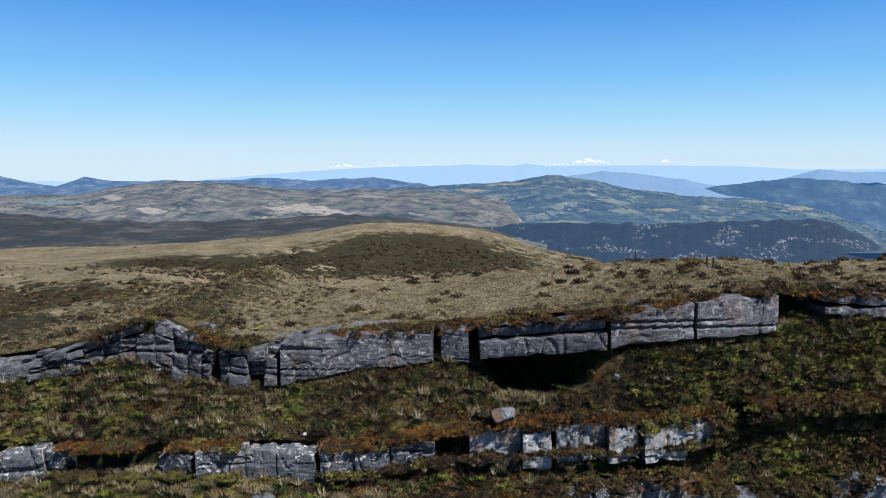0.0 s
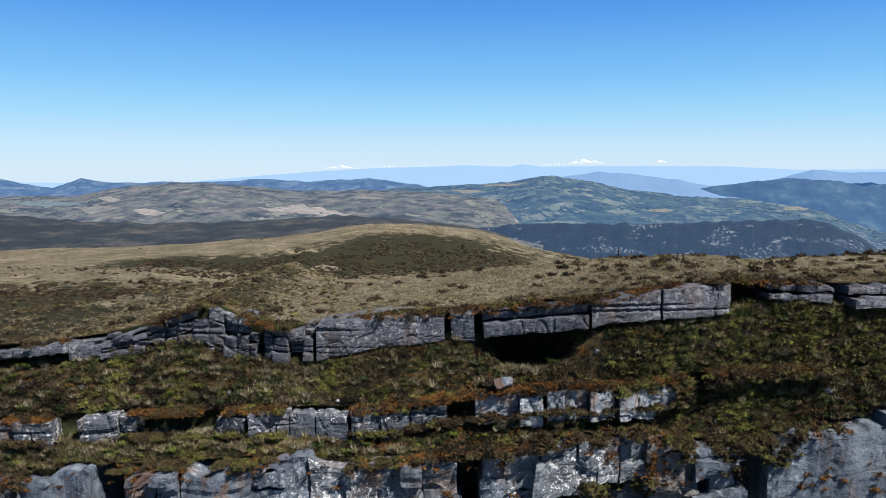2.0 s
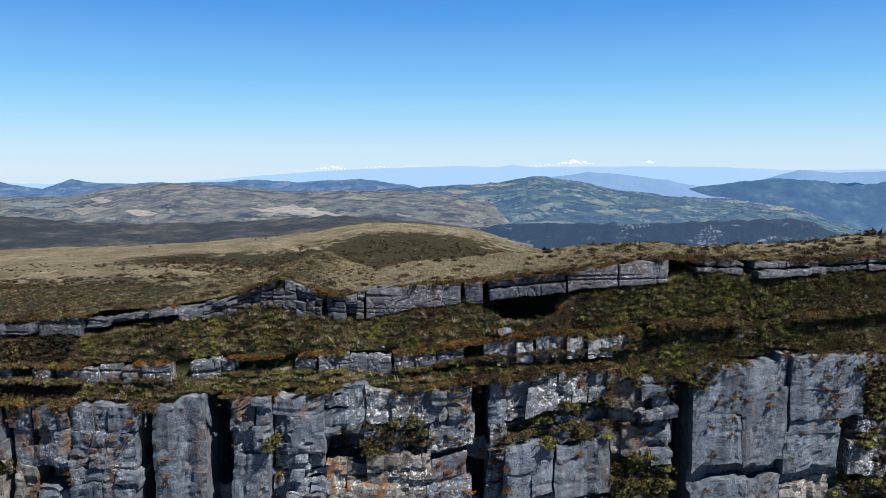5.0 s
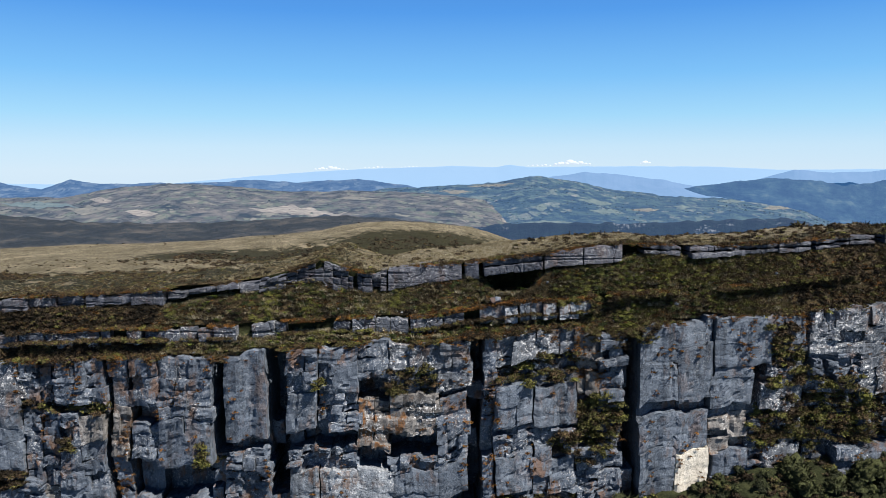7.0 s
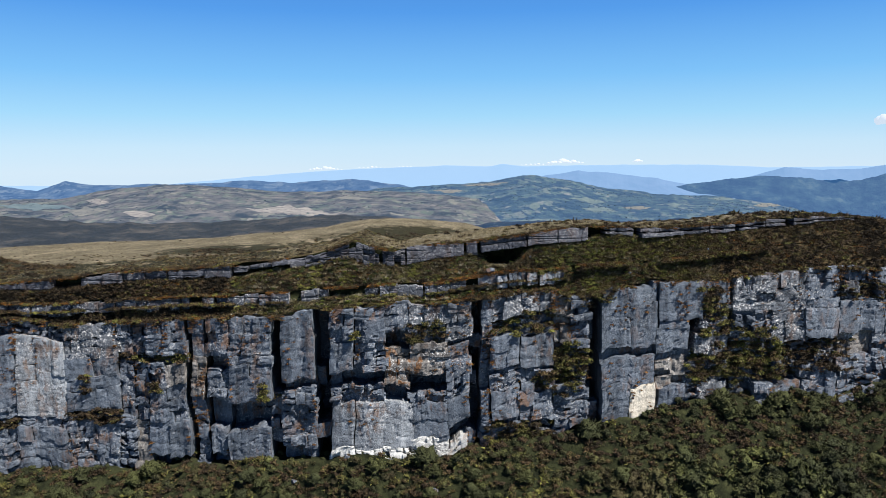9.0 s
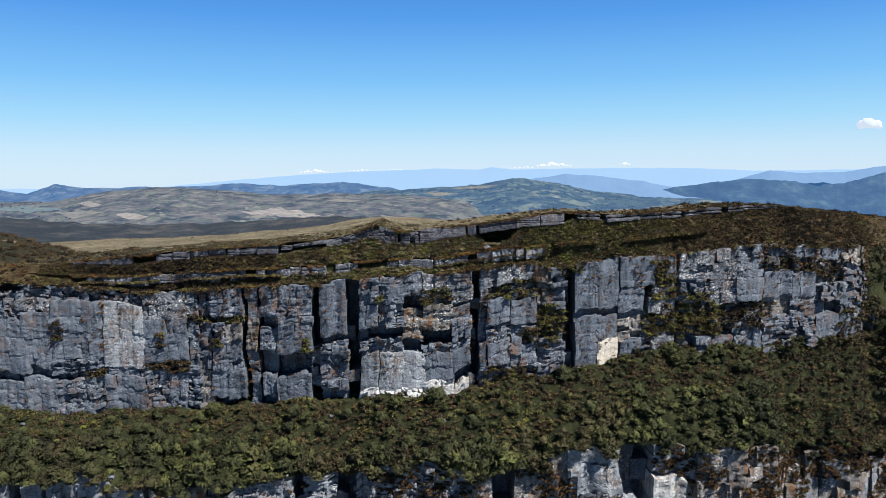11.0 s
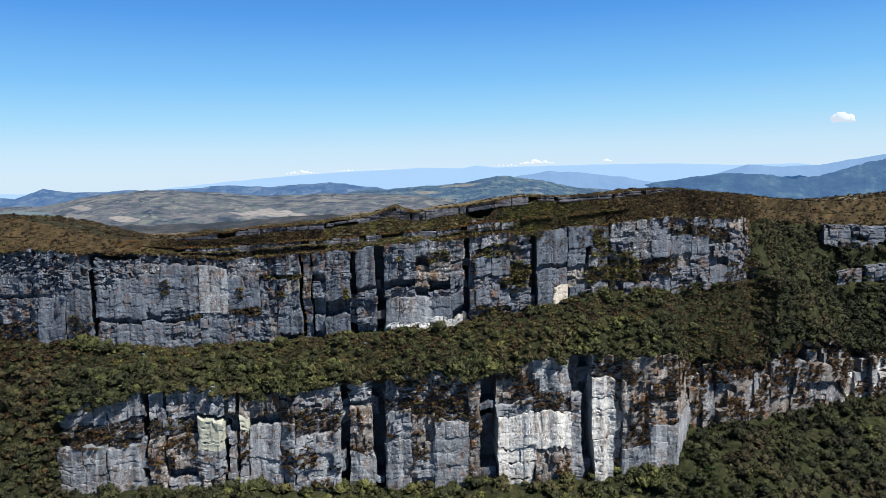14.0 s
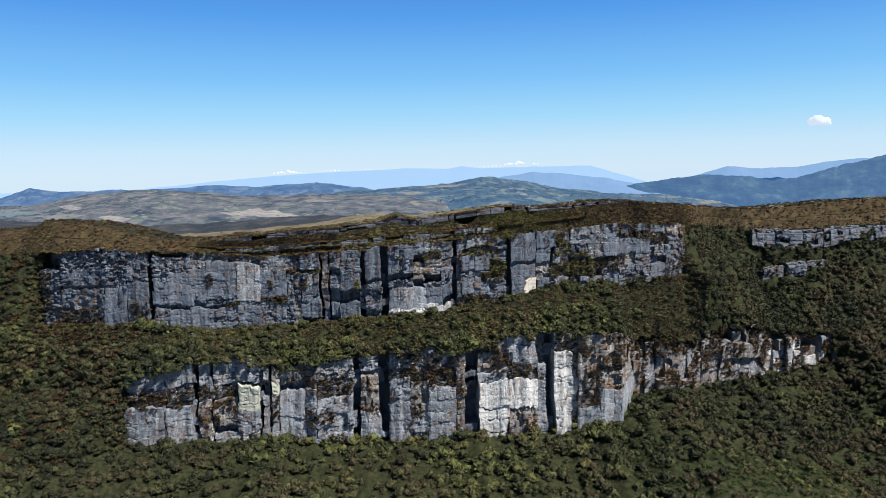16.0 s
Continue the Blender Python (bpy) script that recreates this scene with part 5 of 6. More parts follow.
meadow = on_sheet((0,), 24000, rs, -110, 130, near_edge)
scatter("paramo_tussocks", "golden tussock grass on the plateau", TUFT_FORMS, meadow, rs.uniform(0.22, 0.6, len(meadow)), LEAF_STRAW, 35, squash=(0.45, 0.75), tint_by=np.full(len(meadow), 0.22))
cushions = on_sheet((0,), 2400, rs, -24, 20, lambda p: (p[..., 1] - A_Y(p[..., 0]) > 5) * (p[..., 1] < 104) * smooth(0.0, 0.3, fbm(p[..., 0] / 9, p[..., 1] / 9, 95, 3)))
scatter("pale_cushions", "whitish flowering cushion plants in the dry grass", TINY_FORMS, cushions, rs.uniform(0.12, 0.26, len(cushions)), LEAF_STRAW, 44, tint_by=np.full(len(cushions), 0.5))
rim = on_sheet((0,), 800, rs, -60, 110, lambda p: np.exp(-(p[..., 1] - A_Y(p[..., 0])) / np.where(p[..., 0] > 9, 13.0, 4.0)) * (p[..., 1] - A_Y(p[..., 0]) < 60) * (0.25 + smooth(7, 14, p[..., 0]) + 0.5 * smooth(-12, -20, p[..., 0])))
scatter("rim_shrubs", "dark olive and brown shrubs along the plateau's rim", FAR_SHRUBS, rim - np.array([0, 0, 0.08]), rs.uniform(0.35, 1.0, len(rim)), LEAF_SHRUB, 46, tint_by=np.full(len(rim), -0.05), tint_spread=0.22)
bushes = on_sheet((0,), 2800, rs, -260, 260, lambda p: (p[..., 1] - A_Y(p[..., 0]) < 220) * (0.12 + 0.3 * smooth(8, 22, p[..., 0]) * (p[..., 1] < 115) + np.exp(-(p[..., 1] - A_Y(p[..., 0])) / 9.0) + 0.5 * smooth(0.1, 0.4, fbm(p[..., 0] / 30, p[..., 1] / 30, 74, 3))))
scatter("plateau_shrubs", "dark low shrubs scattered in the grassland", FAR_SHRUBS, bushes - np.array([0, 0, 0.06]), rs.uniform(0.4, 1.2, len(bushes)), LEAF_SHRUB, 36, tint_by=np.full(len(bushes), -0.15))


shoulder = np.concatenate([on_sheet((0,), 1500, rs, -240, -88, lambda p: (p[..., 1] < 270) * 1.0), on_sheet((0,), 700, rs, 60, 240, lambda p: (p[..., 1] - A_Y(p[..., 0]) < 60) * 1.0)])
scatter("shoulder_scrub", "dark brown scrub over the shoulders of the plateau", FAR_SHRUBS, shoulder - np.array([0, 0, 0.15]), rs.uniform(0.9, 2.4, len(shoulder)), LEAF_SHRUB, 51, tint_by=np.full(len(shoulder), -0.14))


def thick(p):
    r, c = np.searchsorted(-SHEET[:, nc // 2, 1], -p[..., 1].mean(1)), np.searchsorted(XS, p[0, :, 0])
    cover = COVER[np.clip(r, 0, nr - 1)][:, np.clip(c, 0, nc - 1)]
    return (p[..., 1] > 150) * (p[..., 1] < 480) * (0.003 + smooth(0.5, 0.9, cover + 0.7 * fbm(p[..., 0] / 14, p[..., 1] / 14, 75, 4)))


hill = on_sheet((0,), 7500, rs, -330, 160, thick)
olive = on_sheet((0,), 3600, rs, -75, -8, lambda p: (p[..., 1] - A_Y(p[..., 0]) > 3) * (p[..., 1] < 145) * smooth(-8, -22, p[..., 0]) * (0.2 + smooth(-0.2, 0.25, fbm(p[..., 0] / 12, p[..., 1] / 12, 97, 3))))
scatter("olive_tussocks", "olive tussocks and low scrub on the plateau", TINY_FORMS, olive, rs.uniform(0.22, 0.6, len(olive)), LEAF_SHRUB, 49, tint_by=np.full(len(olive), 0.0), tint_spread=0.2)
scatter("hill_scrub", "dark scrub patches on the golden hill", TINY_FORMS, hill - np.array([0, 0, 0.2]), rs.uniform(0.8, 2.0, len(hill)), LEAF_SHRUB, 37, tint_by=np.full(len(hill), -0.25))

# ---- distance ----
def distance_material(name, stops, fields, scale, veil, haze_glow, crags=None):
    """Far country seen through air: woods, a patchwork of fields with hedges, crags; the air's haze is put in as blue
    emission.
    """
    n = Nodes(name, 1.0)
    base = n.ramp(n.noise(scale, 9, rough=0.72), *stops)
    if fields:
        for size, low in ((1.6, 0.50), (4.0, 0.53)):
            at = n.stretch(scale * size, scale * size * 0.45, scale * size)
            cells, edges = n.tree.nodes.new("ShaderNodeTexVoronoi"), n.tree.nodes.new("ShaderNodeTexVoronoi")
            edges.feature = "DISTANCE_TO_EDGE"
            for v in (cells, edges):
                n.put(v.inputs["Vector"], at)
                v.inputs["Scale"].default_value = 1.0
                v.inputs["Randomness"].default_value = 0.85
            tone = n.tree.nodes.new("ShaderNodeSeparateColor")
            n.put(tone.inputs[0], cells.outputs["Color"])
            cell = n.ramp(tone.outputs[0], *fields)
            cell = n.mix(n.ramp(n.noise(scale * 12, 5), (0.4, 0.4), (0.6, 0.0)), cell, stops[-1][1])
            keep = n.math("MULTIPLY", n.ramp(tone.outputs[1], (0.5, 0.0), (0.52, 0.9)), n.ramp(edges.outputs["Distance"], (0.05, 0.0), (0.09, 1.0)))
            keep = n.math("MULTIPLY", keep, n.ramp(n.noise(scale * 0.8, 5), (low - 0.02, 0.0), (low + 0.02, 1.0)))
            base = n.mix(keep, base, cell)
    if crags:
        wall = n.ramp(n.noise(1.0, 7, n.stretch(0.12, 0.12, 0.015), 0.7), (0.52, 0.0), (0.57, 1.0))
        band = n.ramp(n.noise(1.0, 5, n.stretch(0.008, 0.008, 0.035), 0.65), (0.53, 0.0), (0.58, 0.95))
        base = n.mix(n.math("MULTIPLY", wall, band), base, crags)
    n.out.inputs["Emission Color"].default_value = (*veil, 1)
    n.out.inputs["Emission Strength"].default_value = 0.815 * haze_glow
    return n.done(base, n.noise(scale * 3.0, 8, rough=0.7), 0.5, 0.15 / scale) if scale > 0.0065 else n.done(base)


FAR_EYE, PITCH = Vector((-8, -100, 101.5)), radians(6.1)


def bearing(u, v):
    """The way to a far point whose tangent across is u and whose tangent down is v, in the first view."""
    return np.stack([u, np.cos(PITCH) - v * np.sin(PITCH), -np.sin(PITCH) - v * np.cos(PITCH)], -1)


def range_of(name, label, dist, run, crest, foot, mat, relief, seed, back=150.0):
    """A range of hills: a sheet that climbs from its foot to a crest line and falls away behind it.
    crest: pairs across and down the first view, in thousandths of half its width."""
    us = np.array([c[0] for c in crest]) / 1000.0
    vs = np.array([c[1] for c in crest]) / 1000.0
    u = np.linspace(us[0], us[-1], 420)
    half = math.tan(radians(61.4 / 2))
    v = np.interp(u, us, vs) + relief * 0.005 * fbm(u * 40, u * 0, seed, 6)
    top = bearing(u * half, v * half)
    top = top / top[:, 1:2] * dist
    foot_way = bearing(u * half, np.full_like(u, foot / 1000.0) * half)
    foot_way = foot_way / foot_way[:, 1:2] * (dist - run)
    parts = []
    for f in np.linspace(0, 1, 40):
        p = foot_way + (top - foot_way) * f
        p[:, 2] = foot_way[:, 2] + (top[:, 2] - foot_way[:, 2]) * f
        amp = relief * dist * 0.006 * math.sin(math.pi * min(1.0, f))
        p[:, 2] += amp * fbm(p[:, 0] / (dist * 0.035), p[:, 1] / (dist * 0.06), seed + 3, 6)
        parts.append(p)
    for f in (0.5, 1.0):
        p = top.copy()
        p[:, 1] += back * f
        p[:, 2] -= 0.5 * back * f
        parts.append(p)
    g = np.array(parts) + np.array(FAR_EYE)
    me = mesh_of(name, g.reshape(-1, 3), grid_quads(len(parts), len(u)), mat, True)
    tagged(new(name, me), label, "hills", kind="structure")
    return g[:40]


# hazy air as emission colour; the farthest base colours are blued for it too
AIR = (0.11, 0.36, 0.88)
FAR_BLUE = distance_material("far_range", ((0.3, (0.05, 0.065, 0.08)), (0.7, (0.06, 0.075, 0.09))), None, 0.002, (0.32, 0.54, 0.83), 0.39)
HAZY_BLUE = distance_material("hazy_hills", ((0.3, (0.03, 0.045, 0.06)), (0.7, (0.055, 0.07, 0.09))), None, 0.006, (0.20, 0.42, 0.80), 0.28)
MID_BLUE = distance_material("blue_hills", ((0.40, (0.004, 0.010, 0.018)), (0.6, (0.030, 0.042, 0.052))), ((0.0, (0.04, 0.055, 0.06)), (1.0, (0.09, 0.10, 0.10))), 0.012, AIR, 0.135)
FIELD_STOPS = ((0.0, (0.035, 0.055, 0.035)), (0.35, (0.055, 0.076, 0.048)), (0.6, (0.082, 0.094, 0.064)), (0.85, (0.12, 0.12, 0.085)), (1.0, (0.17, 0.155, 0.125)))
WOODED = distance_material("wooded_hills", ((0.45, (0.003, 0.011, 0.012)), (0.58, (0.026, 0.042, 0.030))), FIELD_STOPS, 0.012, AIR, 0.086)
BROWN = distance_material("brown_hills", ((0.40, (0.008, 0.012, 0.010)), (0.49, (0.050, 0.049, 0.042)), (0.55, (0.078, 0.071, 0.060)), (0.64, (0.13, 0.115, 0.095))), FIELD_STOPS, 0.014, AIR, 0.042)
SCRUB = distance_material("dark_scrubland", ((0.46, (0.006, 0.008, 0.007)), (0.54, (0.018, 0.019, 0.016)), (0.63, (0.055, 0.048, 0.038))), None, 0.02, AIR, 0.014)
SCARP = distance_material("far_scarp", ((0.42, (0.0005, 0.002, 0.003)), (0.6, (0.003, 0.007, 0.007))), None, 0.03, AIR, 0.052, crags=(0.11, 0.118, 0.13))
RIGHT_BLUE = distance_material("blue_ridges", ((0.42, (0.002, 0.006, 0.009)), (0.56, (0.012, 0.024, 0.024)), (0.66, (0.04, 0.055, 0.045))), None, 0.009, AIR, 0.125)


def k(*crest):
    """Skyline points as thousandths of the half width about the middle of the view."""
    return [((x - 784) / 0.784, (y - 441) / 0.784) for x, y in crest]


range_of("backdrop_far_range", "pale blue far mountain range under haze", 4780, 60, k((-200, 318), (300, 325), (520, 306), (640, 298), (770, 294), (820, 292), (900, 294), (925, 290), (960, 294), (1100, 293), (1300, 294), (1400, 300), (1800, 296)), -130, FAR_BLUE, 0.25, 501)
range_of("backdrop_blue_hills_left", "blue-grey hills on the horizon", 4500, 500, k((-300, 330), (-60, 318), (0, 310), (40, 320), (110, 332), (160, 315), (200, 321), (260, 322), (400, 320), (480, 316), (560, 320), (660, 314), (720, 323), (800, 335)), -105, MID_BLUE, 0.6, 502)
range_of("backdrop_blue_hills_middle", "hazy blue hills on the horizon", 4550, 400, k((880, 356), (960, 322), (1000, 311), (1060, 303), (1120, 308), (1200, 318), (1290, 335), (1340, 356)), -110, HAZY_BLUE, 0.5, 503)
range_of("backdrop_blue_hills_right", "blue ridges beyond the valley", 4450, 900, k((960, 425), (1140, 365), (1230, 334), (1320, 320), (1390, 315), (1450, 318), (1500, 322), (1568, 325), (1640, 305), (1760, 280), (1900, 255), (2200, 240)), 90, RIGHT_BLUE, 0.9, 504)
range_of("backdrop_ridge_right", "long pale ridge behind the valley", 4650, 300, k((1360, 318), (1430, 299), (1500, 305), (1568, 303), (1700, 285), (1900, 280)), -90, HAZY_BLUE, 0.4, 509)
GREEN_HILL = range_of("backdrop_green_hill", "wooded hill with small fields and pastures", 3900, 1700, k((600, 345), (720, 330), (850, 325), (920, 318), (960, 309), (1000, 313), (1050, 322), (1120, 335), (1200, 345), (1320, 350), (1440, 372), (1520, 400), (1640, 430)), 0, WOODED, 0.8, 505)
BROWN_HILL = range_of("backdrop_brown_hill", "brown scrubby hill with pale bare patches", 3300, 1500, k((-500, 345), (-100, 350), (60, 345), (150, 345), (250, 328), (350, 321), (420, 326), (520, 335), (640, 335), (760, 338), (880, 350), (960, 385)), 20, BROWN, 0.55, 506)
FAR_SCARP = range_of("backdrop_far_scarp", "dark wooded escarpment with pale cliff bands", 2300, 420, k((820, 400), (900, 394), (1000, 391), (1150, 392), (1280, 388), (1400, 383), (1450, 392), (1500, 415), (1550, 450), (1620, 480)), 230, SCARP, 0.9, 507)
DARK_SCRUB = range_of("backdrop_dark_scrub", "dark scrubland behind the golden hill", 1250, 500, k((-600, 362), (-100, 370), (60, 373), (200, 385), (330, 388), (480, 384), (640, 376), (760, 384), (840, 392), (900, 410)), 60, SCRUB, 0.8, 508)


def far_trees(name, label, sheets, seed, size):
    """Woods, hedgerows and groves on the far slopes."""
    r = np.random.default_rng(seed)
    at = []
    for sheet, count, lines in sheets:
        rows_n, cols_n = sheet.shape[:2]
        i, j = r.integers(2, rows_n - 1, count * 3), r.integers(2, cols_n - 2, count * 3)
        p = sheet[i, j] + r.normal(0, 4, (count * 3, 3)) * np.array([1, 1, 0])
        keep = fbm(p[:, 0] / 160, p[:, 1] / 160, seed, 3) > 0.05
        if lines:
            wave = np.sin(p[:, 0] / 62 + p[:, 1] / 140 + 2 * fbm(p[:, 0] / 300, p[:, 1] / 300, seed + 1, 2))
            keep = keep | (np.abs(wave) < 0.05)
        at.append(p[keep][:count])
    at = np.concatenate(at)
    scatter(name, label, TINY_FORMS, at, r.uniform(*size, len(at)) * np.linalg.norm(at - np.array(FAR_EYE), axis=1), LEAF_FAR, seed, category="forest")


# far groves carry the same haze emission as the hills
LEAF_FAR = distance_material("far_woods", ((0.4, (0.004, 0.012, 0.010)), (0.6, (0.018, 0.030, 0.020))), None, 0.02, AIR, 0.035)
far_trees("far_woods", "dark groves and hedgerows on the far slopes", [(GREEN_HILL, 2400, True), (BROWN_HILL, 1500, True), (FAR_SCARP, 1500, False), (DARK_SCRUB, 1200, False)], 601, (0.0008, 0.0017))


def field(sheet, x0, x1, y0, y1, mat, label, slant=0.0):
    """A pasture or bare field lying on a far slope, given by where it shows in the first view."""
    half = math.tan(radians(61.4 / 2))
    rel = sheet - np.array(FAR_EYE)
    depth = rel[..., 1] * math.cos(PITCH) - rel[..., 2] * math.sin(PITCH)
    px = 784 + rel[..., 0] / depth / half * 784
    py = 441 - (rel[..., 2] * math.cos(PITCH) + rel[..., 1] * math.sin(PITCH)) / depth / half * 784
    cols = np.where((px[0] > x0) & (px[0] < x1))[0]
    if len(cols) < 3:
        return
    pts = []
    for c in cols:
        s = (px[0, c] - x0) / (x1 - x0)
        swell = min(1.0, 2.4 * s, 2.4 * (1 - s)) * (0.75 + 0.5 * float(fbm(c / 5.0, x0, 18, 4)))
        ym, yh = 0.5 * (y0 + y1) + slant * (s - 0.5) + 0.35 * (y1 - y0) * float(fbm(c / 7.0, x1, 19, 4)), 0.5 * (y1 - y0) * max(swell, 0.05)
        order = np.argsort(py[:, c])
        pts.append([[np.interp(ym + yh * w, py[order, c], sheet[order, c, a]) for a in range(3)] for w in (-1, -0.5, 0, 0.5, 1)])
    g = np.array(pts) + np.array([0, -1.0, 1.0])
    me = mesh_of("field", g.reshape(-1, 3), grid_quads(*g.shape[:2]), mat, True)
    tagged(new("backdrop_field", me), label, "field", kind="structure")


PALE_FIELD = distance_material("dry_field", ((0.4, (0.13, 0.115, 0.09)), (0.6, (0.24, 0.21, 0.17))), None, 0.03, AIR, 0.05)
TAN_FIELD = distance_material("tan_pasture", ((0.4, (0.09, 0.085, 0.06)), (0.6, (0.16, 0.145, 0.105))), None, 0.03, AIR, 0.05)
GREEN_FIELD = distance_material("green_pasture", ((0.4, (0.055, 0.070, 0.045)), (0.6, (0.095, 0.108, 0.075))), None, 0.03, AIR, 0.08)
lush = "green pasture on a far slope"
dry, tan = "pale dry field on a far slope", "tan grazing land on a far slope"
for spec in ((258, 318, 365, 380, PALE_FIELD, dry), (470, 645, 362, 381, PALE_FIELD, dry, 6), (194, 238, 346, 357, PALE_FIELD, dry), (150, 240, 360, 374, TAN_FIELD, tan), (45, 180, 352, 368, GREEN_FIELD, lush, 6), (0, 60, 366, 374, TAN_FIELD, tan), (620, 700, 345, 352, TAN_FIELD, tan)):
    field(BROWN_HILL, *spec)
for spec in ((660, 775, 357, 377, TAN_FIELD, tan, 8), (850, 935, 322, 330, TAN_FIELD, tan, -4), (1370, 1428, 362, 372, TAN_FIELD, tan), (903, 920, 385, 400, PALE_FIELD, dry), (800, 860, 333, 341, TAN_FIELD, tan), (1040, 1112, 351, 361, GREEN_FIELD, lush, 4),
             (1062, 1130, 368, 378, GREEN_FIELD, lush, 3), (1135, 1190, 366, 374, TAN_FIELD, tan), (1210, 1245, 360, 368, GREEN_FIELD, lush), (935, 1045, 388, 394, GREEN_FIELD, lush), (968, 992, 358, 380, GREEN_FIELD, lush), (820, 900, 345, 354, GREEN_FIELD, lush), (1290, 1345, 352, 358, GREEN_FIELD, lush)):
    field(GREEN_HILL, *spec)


def puffs(name, across, down, wide, high, count, seed):
    """A small fair-weather cumulus: heaped puffs on a flat base."""
    r = np.random.default_rng(seed)
    half = math.tan(radians(61.4 / 2))
    (u, v), = k((across, down))
    way = bearing(np.array([u / 1000 * half]), np.array([v / 1000 * half]))[0]
    away = 4300 if down < 260 else 4820
    centre = np.array(FAR_EYE) + way / way[1] * away
    scale = away * 2 * half / 1568
    bm = bmesh.new()
    for q in range(count):
        f = (q + 0.5) / count * 2 - 1
        rad = high * scale * 0.5 * (1 - 0.65 * abs(f)) * r.uniform(0.5, 1.0)
        c = Vector((f * wide * scale * 0.5, r.uniform(-20, 20), rad * 0.5))
        made = bmesh.ops.create_icosphere(bm, subdivisions=2, radius=rad)["verts"]
        for vert in made:
            n = noise.noise(vert.co * (2.2 / rad) + Vector((q * 3.1, seed, 0)))
            vert.co = vert.co * (1 + 0.35 * n)
            vert.co.z *= (0.75 if high < 30 else 1.15) if vert.co.z > 0 else 0.3
            vert.co += c
    me = bpy.data.meshes.new(name)
    bm.to_mesh(me)
    bm.free()
    me.materials.append(CLOUD)
    for p in me.polygons:
        p.use_smooth = True
    ob = new(name, me)
    ob.location = centre
    return tagged(ob, "small white fair-weather cumulus cloud in a blue sky", "cloud", group="clouds on the horizon", kind="structure")


cloud_nodes = Nodes("cloud_vapour", 1.0)
# emission stands in for sunlight scattered inside the cloud
cloud_nodes.out.inputs["Emission Color"].default_value = (0.75, 0.86, 1.0, 1)
cloud_nodes.out.inputs["Emission Strength"].default_value = 0.28
CLOUD = cloud_nodes.done(cloud_nodes.ramp(cloud_nodes.noise(0.02, 4), (0.3, (0.10, 0.11, 0.12)), (0.7, (0.16, 0.16, 0.16))))
for q, (across, down, wide, high, count) in enumerate([(1616, 226, 40, 34, 7), (612, 299, 62, 12, 9), (690, 296, 60, 7, 8), (752, 295, 40, 6, 6), (985, 293, 60, 9, 8), (1035, 291, 66, 18, 10), (1164, 289, 18, 12, 4)]):
    puffs("backdrop_cloud", across, down, wide, high, count, 700 + q)


# ---- things ----
def part(name, me, parent, label=""):
    ob = new(name, me)
    ob.parent = parent
    return tagged(ob, label)


def cloud_tree(form, seed):
    """A low forest tree: a crooked tapered trunk with limbs, under an uneven crown. About one metre of radius, to be scaled."""
    r = np.random.default_rng(seed)
    root = tagged(new("tree"), "low dense dark green cloud forest tree on the wooded shelf", "tree", "trees on the wooded shelf")
    bm = bmesh.new()

    def limb(a, b, r0, r1):
        a, b = Vector(a), Vector(b)
        axis = (b - a).normalized()
        side = axis.orthogonal().normalized()
        up = axis.cross(side)
        rings = [[bm.verts.new(c + (side * math.cos(2 * math.pi * q / 6) + up * math.sin(2 * math.pi * q / 6)) * rad) for q in range(6)] for c, rad in ((a, r0), (b, r1))]
        for q in range(6):
            bm.faces.new((rings[0][q], rings[0][(q + 1) % 6], rings[1][(q + 1) % 6], rings[1][q]))

    fork = (r.uniform(-0.06, 0.06), r.uniform(-0.06, 0.06), 0.34)
    limb((0, 0, -0.25), fork, 0.07, 0.05)
    for q in range(4):
        a = q * 1.57 + r.uniform(-0.4, 0.4)
        limb(fork, (0.35 * math.cos(a), 0.35 * math.sin(a), r.uniform(0.6, 0.8)), 0.035, 0.012)
    me = bpy.data.meshes.new("trunk")
    bm.to_mesh(me)
    bm.free()
    me.materials.append(BARK)
    part("trunk", me, root, "grey-brown crooked bark")
    v, f, t = form
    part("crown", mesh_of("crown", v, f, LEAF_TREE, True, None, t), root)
    return root


models = [cloud_tree(crown_form(9, 4, 14, 300, 0.085, 0.85, 800 + q, 0.42), 820 + q) for q in range(6)]
spots_tree = np.concatenate([on_sheet((4,), 200, rs, -150, 110), along(L_Y, L_TOP, 70, -127, 67, (-2.5, -0.5), 0.0)])
spots_tree = spots_tree[spots_tree[:, 1] < C_Y(spots_tree[:, 0]) - 3.5]
for q, p in enumerate(spots_tree):
    m = pose(float(p[0]), float(p[1]), float(p[2]) - 0.1, 0, 0, float(rs.uniform(0, 360))) 
    if q < len(models):
        models[q].matrix_basis = m @ Matrix.Scale(2.6, 4)
    else:
        copy_thing(models[q % len(models)], m @ Matrix.Scale(float(rs.uniform(0.7, 1.25)), 4))


for x, out, size in ((-122, 2.5, 2.3), (-117.5, 3.5, 2.0), (-126, 3.0, 1.9), (-61, 2.2, 1.5), (-8, 3.0, 1.6), (22, 2.0, 1.7), (47, 2.0, 1.8), (58, 3.0, 1.6)):
    copy_thing(models[int(abs(x)) % 6], pose(x, float(C_Y(x)) - out, float(C_BASE(x)) - 0.6, 0, 0, x * 13.0) @ Matrix.Scale(size, 4))


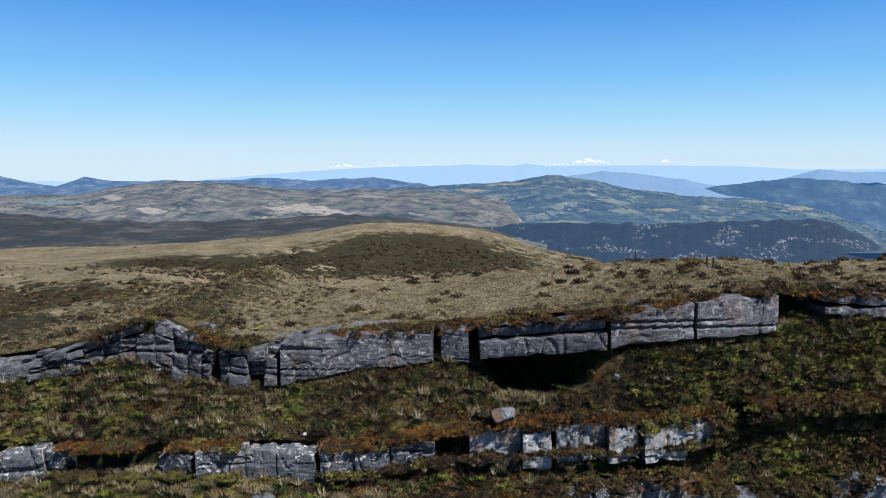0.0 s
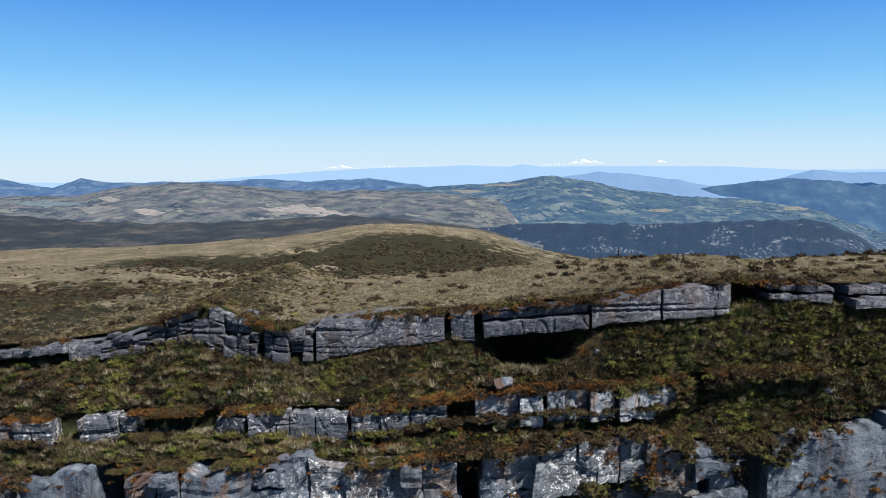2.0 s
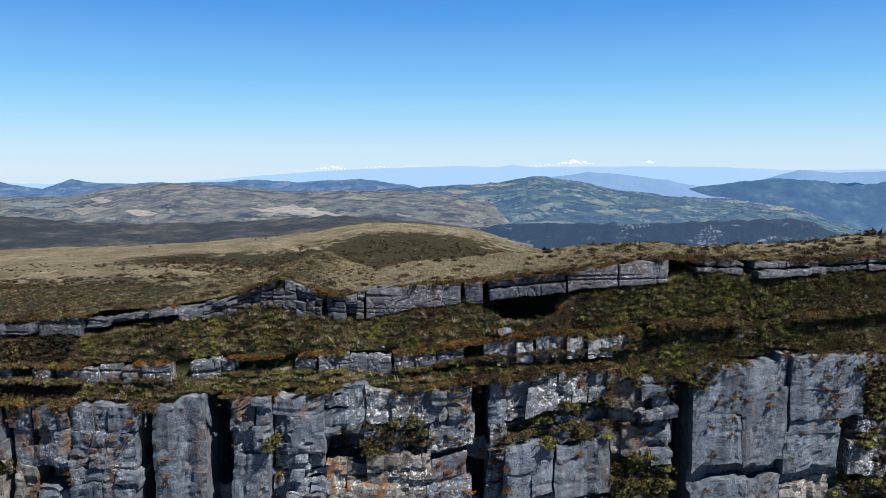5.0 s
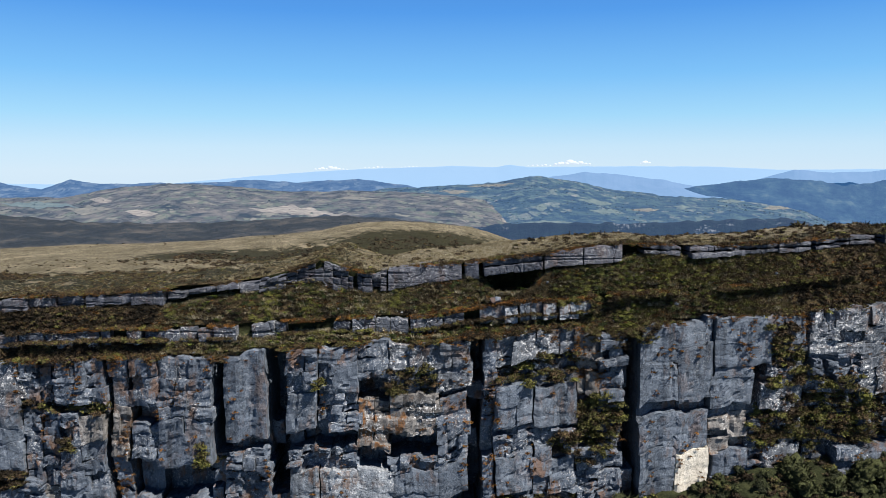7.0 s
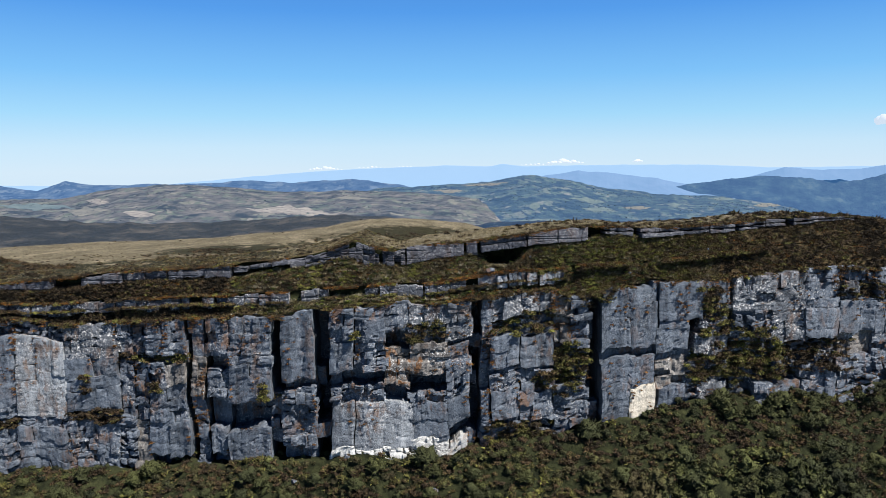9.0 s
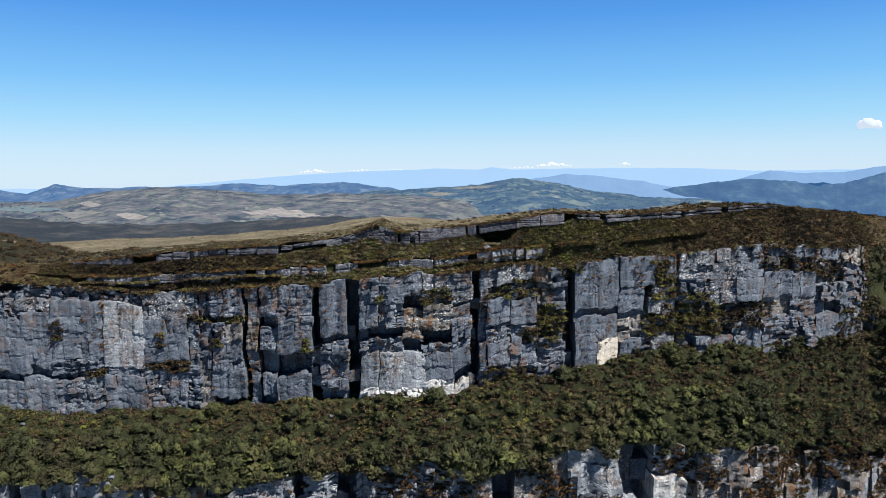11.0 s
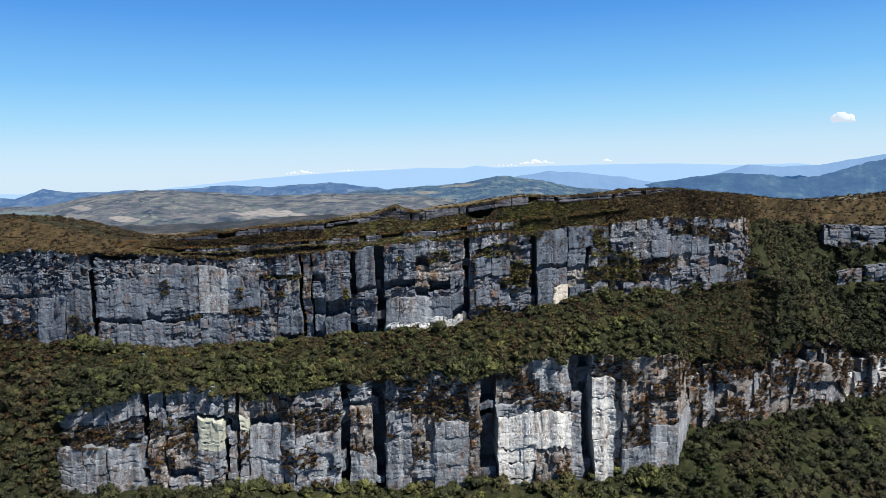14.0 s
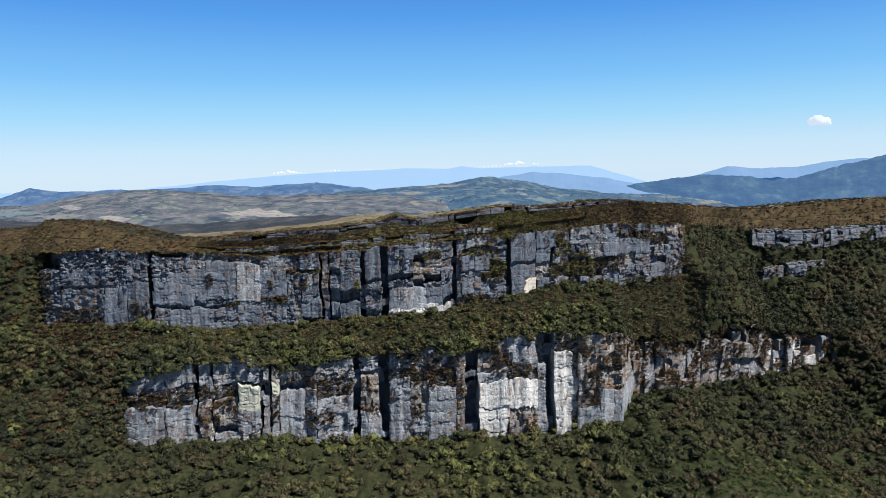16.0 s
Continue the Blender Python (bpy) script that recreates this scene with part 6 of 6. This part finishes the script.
def stone_mesh(seed, flat):
    """An angular boulder, broken along a few planes."""
    r = np.random.default_rng(seed)
    bm = bmesh.new()
    bmesh.ops.create_icosphere(bm, subdivisions=3, radius=1.0)
    planes = [(Vector(r.normal(0, 1, 3)).normalized(), r.uniform(0.5, 0.8)) for _ in range(9)]
    for v in bm.verts:
        for n, d in planes:
            over = v.co.dot(n) - d
            if over > 0:
                v.co -= n * over
        v.co *= 1 + 0.06 * noise.noise(v.co * 3 + Vector((seed, 0, 0)))
        v.co.z *= flat
    me = bpy.data.meshes.new("boulder")
    bm.to_mesh(me)
    bm.free()
    me.materials.append(ROCK)
    return me


stone_forms = [stone_mesh(900 + q, 0.75) for q in range(5)]


def boulder(me, p, size, turn):
    ob = new("boulder", me)
    ob.matrix_basis = pose(float(p[0]), float(p[1]), float(p[2]) + 0.25 * size, 0, 0, turn) @ Matrix.Scale(size, 4)
    return tagged(ob, "angular grey lichen-spotted sandstone boulder lying in the heath", "boulder", "boulders on the terraces")


boulder(stone_forms[0], (4.2, 46.9, 84.2), 0.95, 20)
for q, p in enumerate(on_sheet((2,), 26, rs, -45, 50)):
    boulder(stone_forms[q % 5], p, float(rs.uniform(0.2, 0.5)), float(rs.uniform(0, 360)))
for q, p in enumerate(on_sheet((4,), 16, rs, -120, 100)):
    boulder(stone_forms[q % 5], p, float(rs.uniform(0.6, 1.3)), float(rs.uniform(0, 360)))


def fence_post(x, y, height):
    bm = bmesh.new()
    rings = []
    for h, rad in ((-0.3, 0.09), (height * 0.5, 0.085), (height * 0.97, 0.08), (height, 0.06)):
        rings.append([bm.verts.new((0.02 * h + rad * math.cos(2 * math.pi * q / 8), rad * math.sin(2 * math.pi * q / 8), h)) for q in range(8)])
    for a, b in zip(rings[:-1], rings[1:]):
        for q in range(8):
            bm.faces.new((a[q], a[(q + 1) % 8], b[(q + 1) % 8], b[q]))
    bm.faces.new(rings[-1])
    me = bpy.data.meshes.new("fence_post")
    bm.to_mesh(me)
    bm.free()
    me.materials.append(POST_WOOD)
    ob = new("fence_post", me)
    ob.location = (x, y, float(plateau(np.array([x]), np.array([y]))[0]))
    return tagged(ob, "weathered dark wooden fence post standing in dry grass", "post", "posts on the plateau")


fence_post(20.5, 78.8, 1.5)
fence_post(-16.0, 98.3, 1.3)
fence_post(22.6, 63.0, 0.9)
fence_post(23.3, 63.4, 0.8)


def rosette_mesh(seed):
    """A bromeliad: arched strap leaves round a heart."""
    r = np.random.default_rng(seed)
    v, f, t = [np.array([0, 0, -0.02]), np.array([0, 0, 0.03])], [], [0.7, 0.7]
    for q in range(22):
        a, lean, long = q * 2.4 + r.uniform(-0.2, 0.2), 0.25 + 0.035 * q, r.uniform(0.75, 1.1)
        out, side = np.array([math.cos(a), math.sin(a), 0]), np.array([-math.sin(a), math.cos(a), 0])
        pts = [(0.45 * lean, 0.5, 0.07), (0.85 * lean, 0.72, 0.05), (1.15 * lean, 0.62, 0.006)]
        start = len(v)
        for d, h, w in pts:
            v += [out * d * long - side * w + [0, 0, h * long], out * d * long + side * w + [0, 0, h * long]]
            t += [0.75 + 0.1 * r.random()] * 2
        f += [(start + 2 * s, start + 2 * s + 1, start + 2 * s + 3, start + 2 * s + 2) for s in range(2)] + [(0, 1, start + 1, start)]
    return mesh_of("bromeliad", np.array(v), np.array(f), LEAF_LIME, False, None, np.array(t))


LEAF_LIME = crown_material("bromeliad_leaf", (0.0, (0.05, 0.075, 0.02)), (1.0, (0.16, 0.19, 0.035)))
rosettes = [rosette_mesh(950 + q) for q in range(4)]
for q, p in enumerate(on_sheet((2,), 170, rs, -42, 40, lambda p: 0.1 + smooth(-0.1, 0.3, fbm(p[..., 0] / 8, p[..., 1] / 4, 91, 2)))):
    ob = new("bromeliad", rosettes[q % 4])
    ob.matrix_basis = pose(float(p[0]), float(p[1]), float(p[2]) + 0.12, 0, 0, q * 77.0) @ Matrix.Scale(float(rs.uniform(0.35, 0.8)), 4)
    tagged(ob, "lime green bromeliad rosette growing on the heath terrace", "plant", "bromeliads on the terraces")
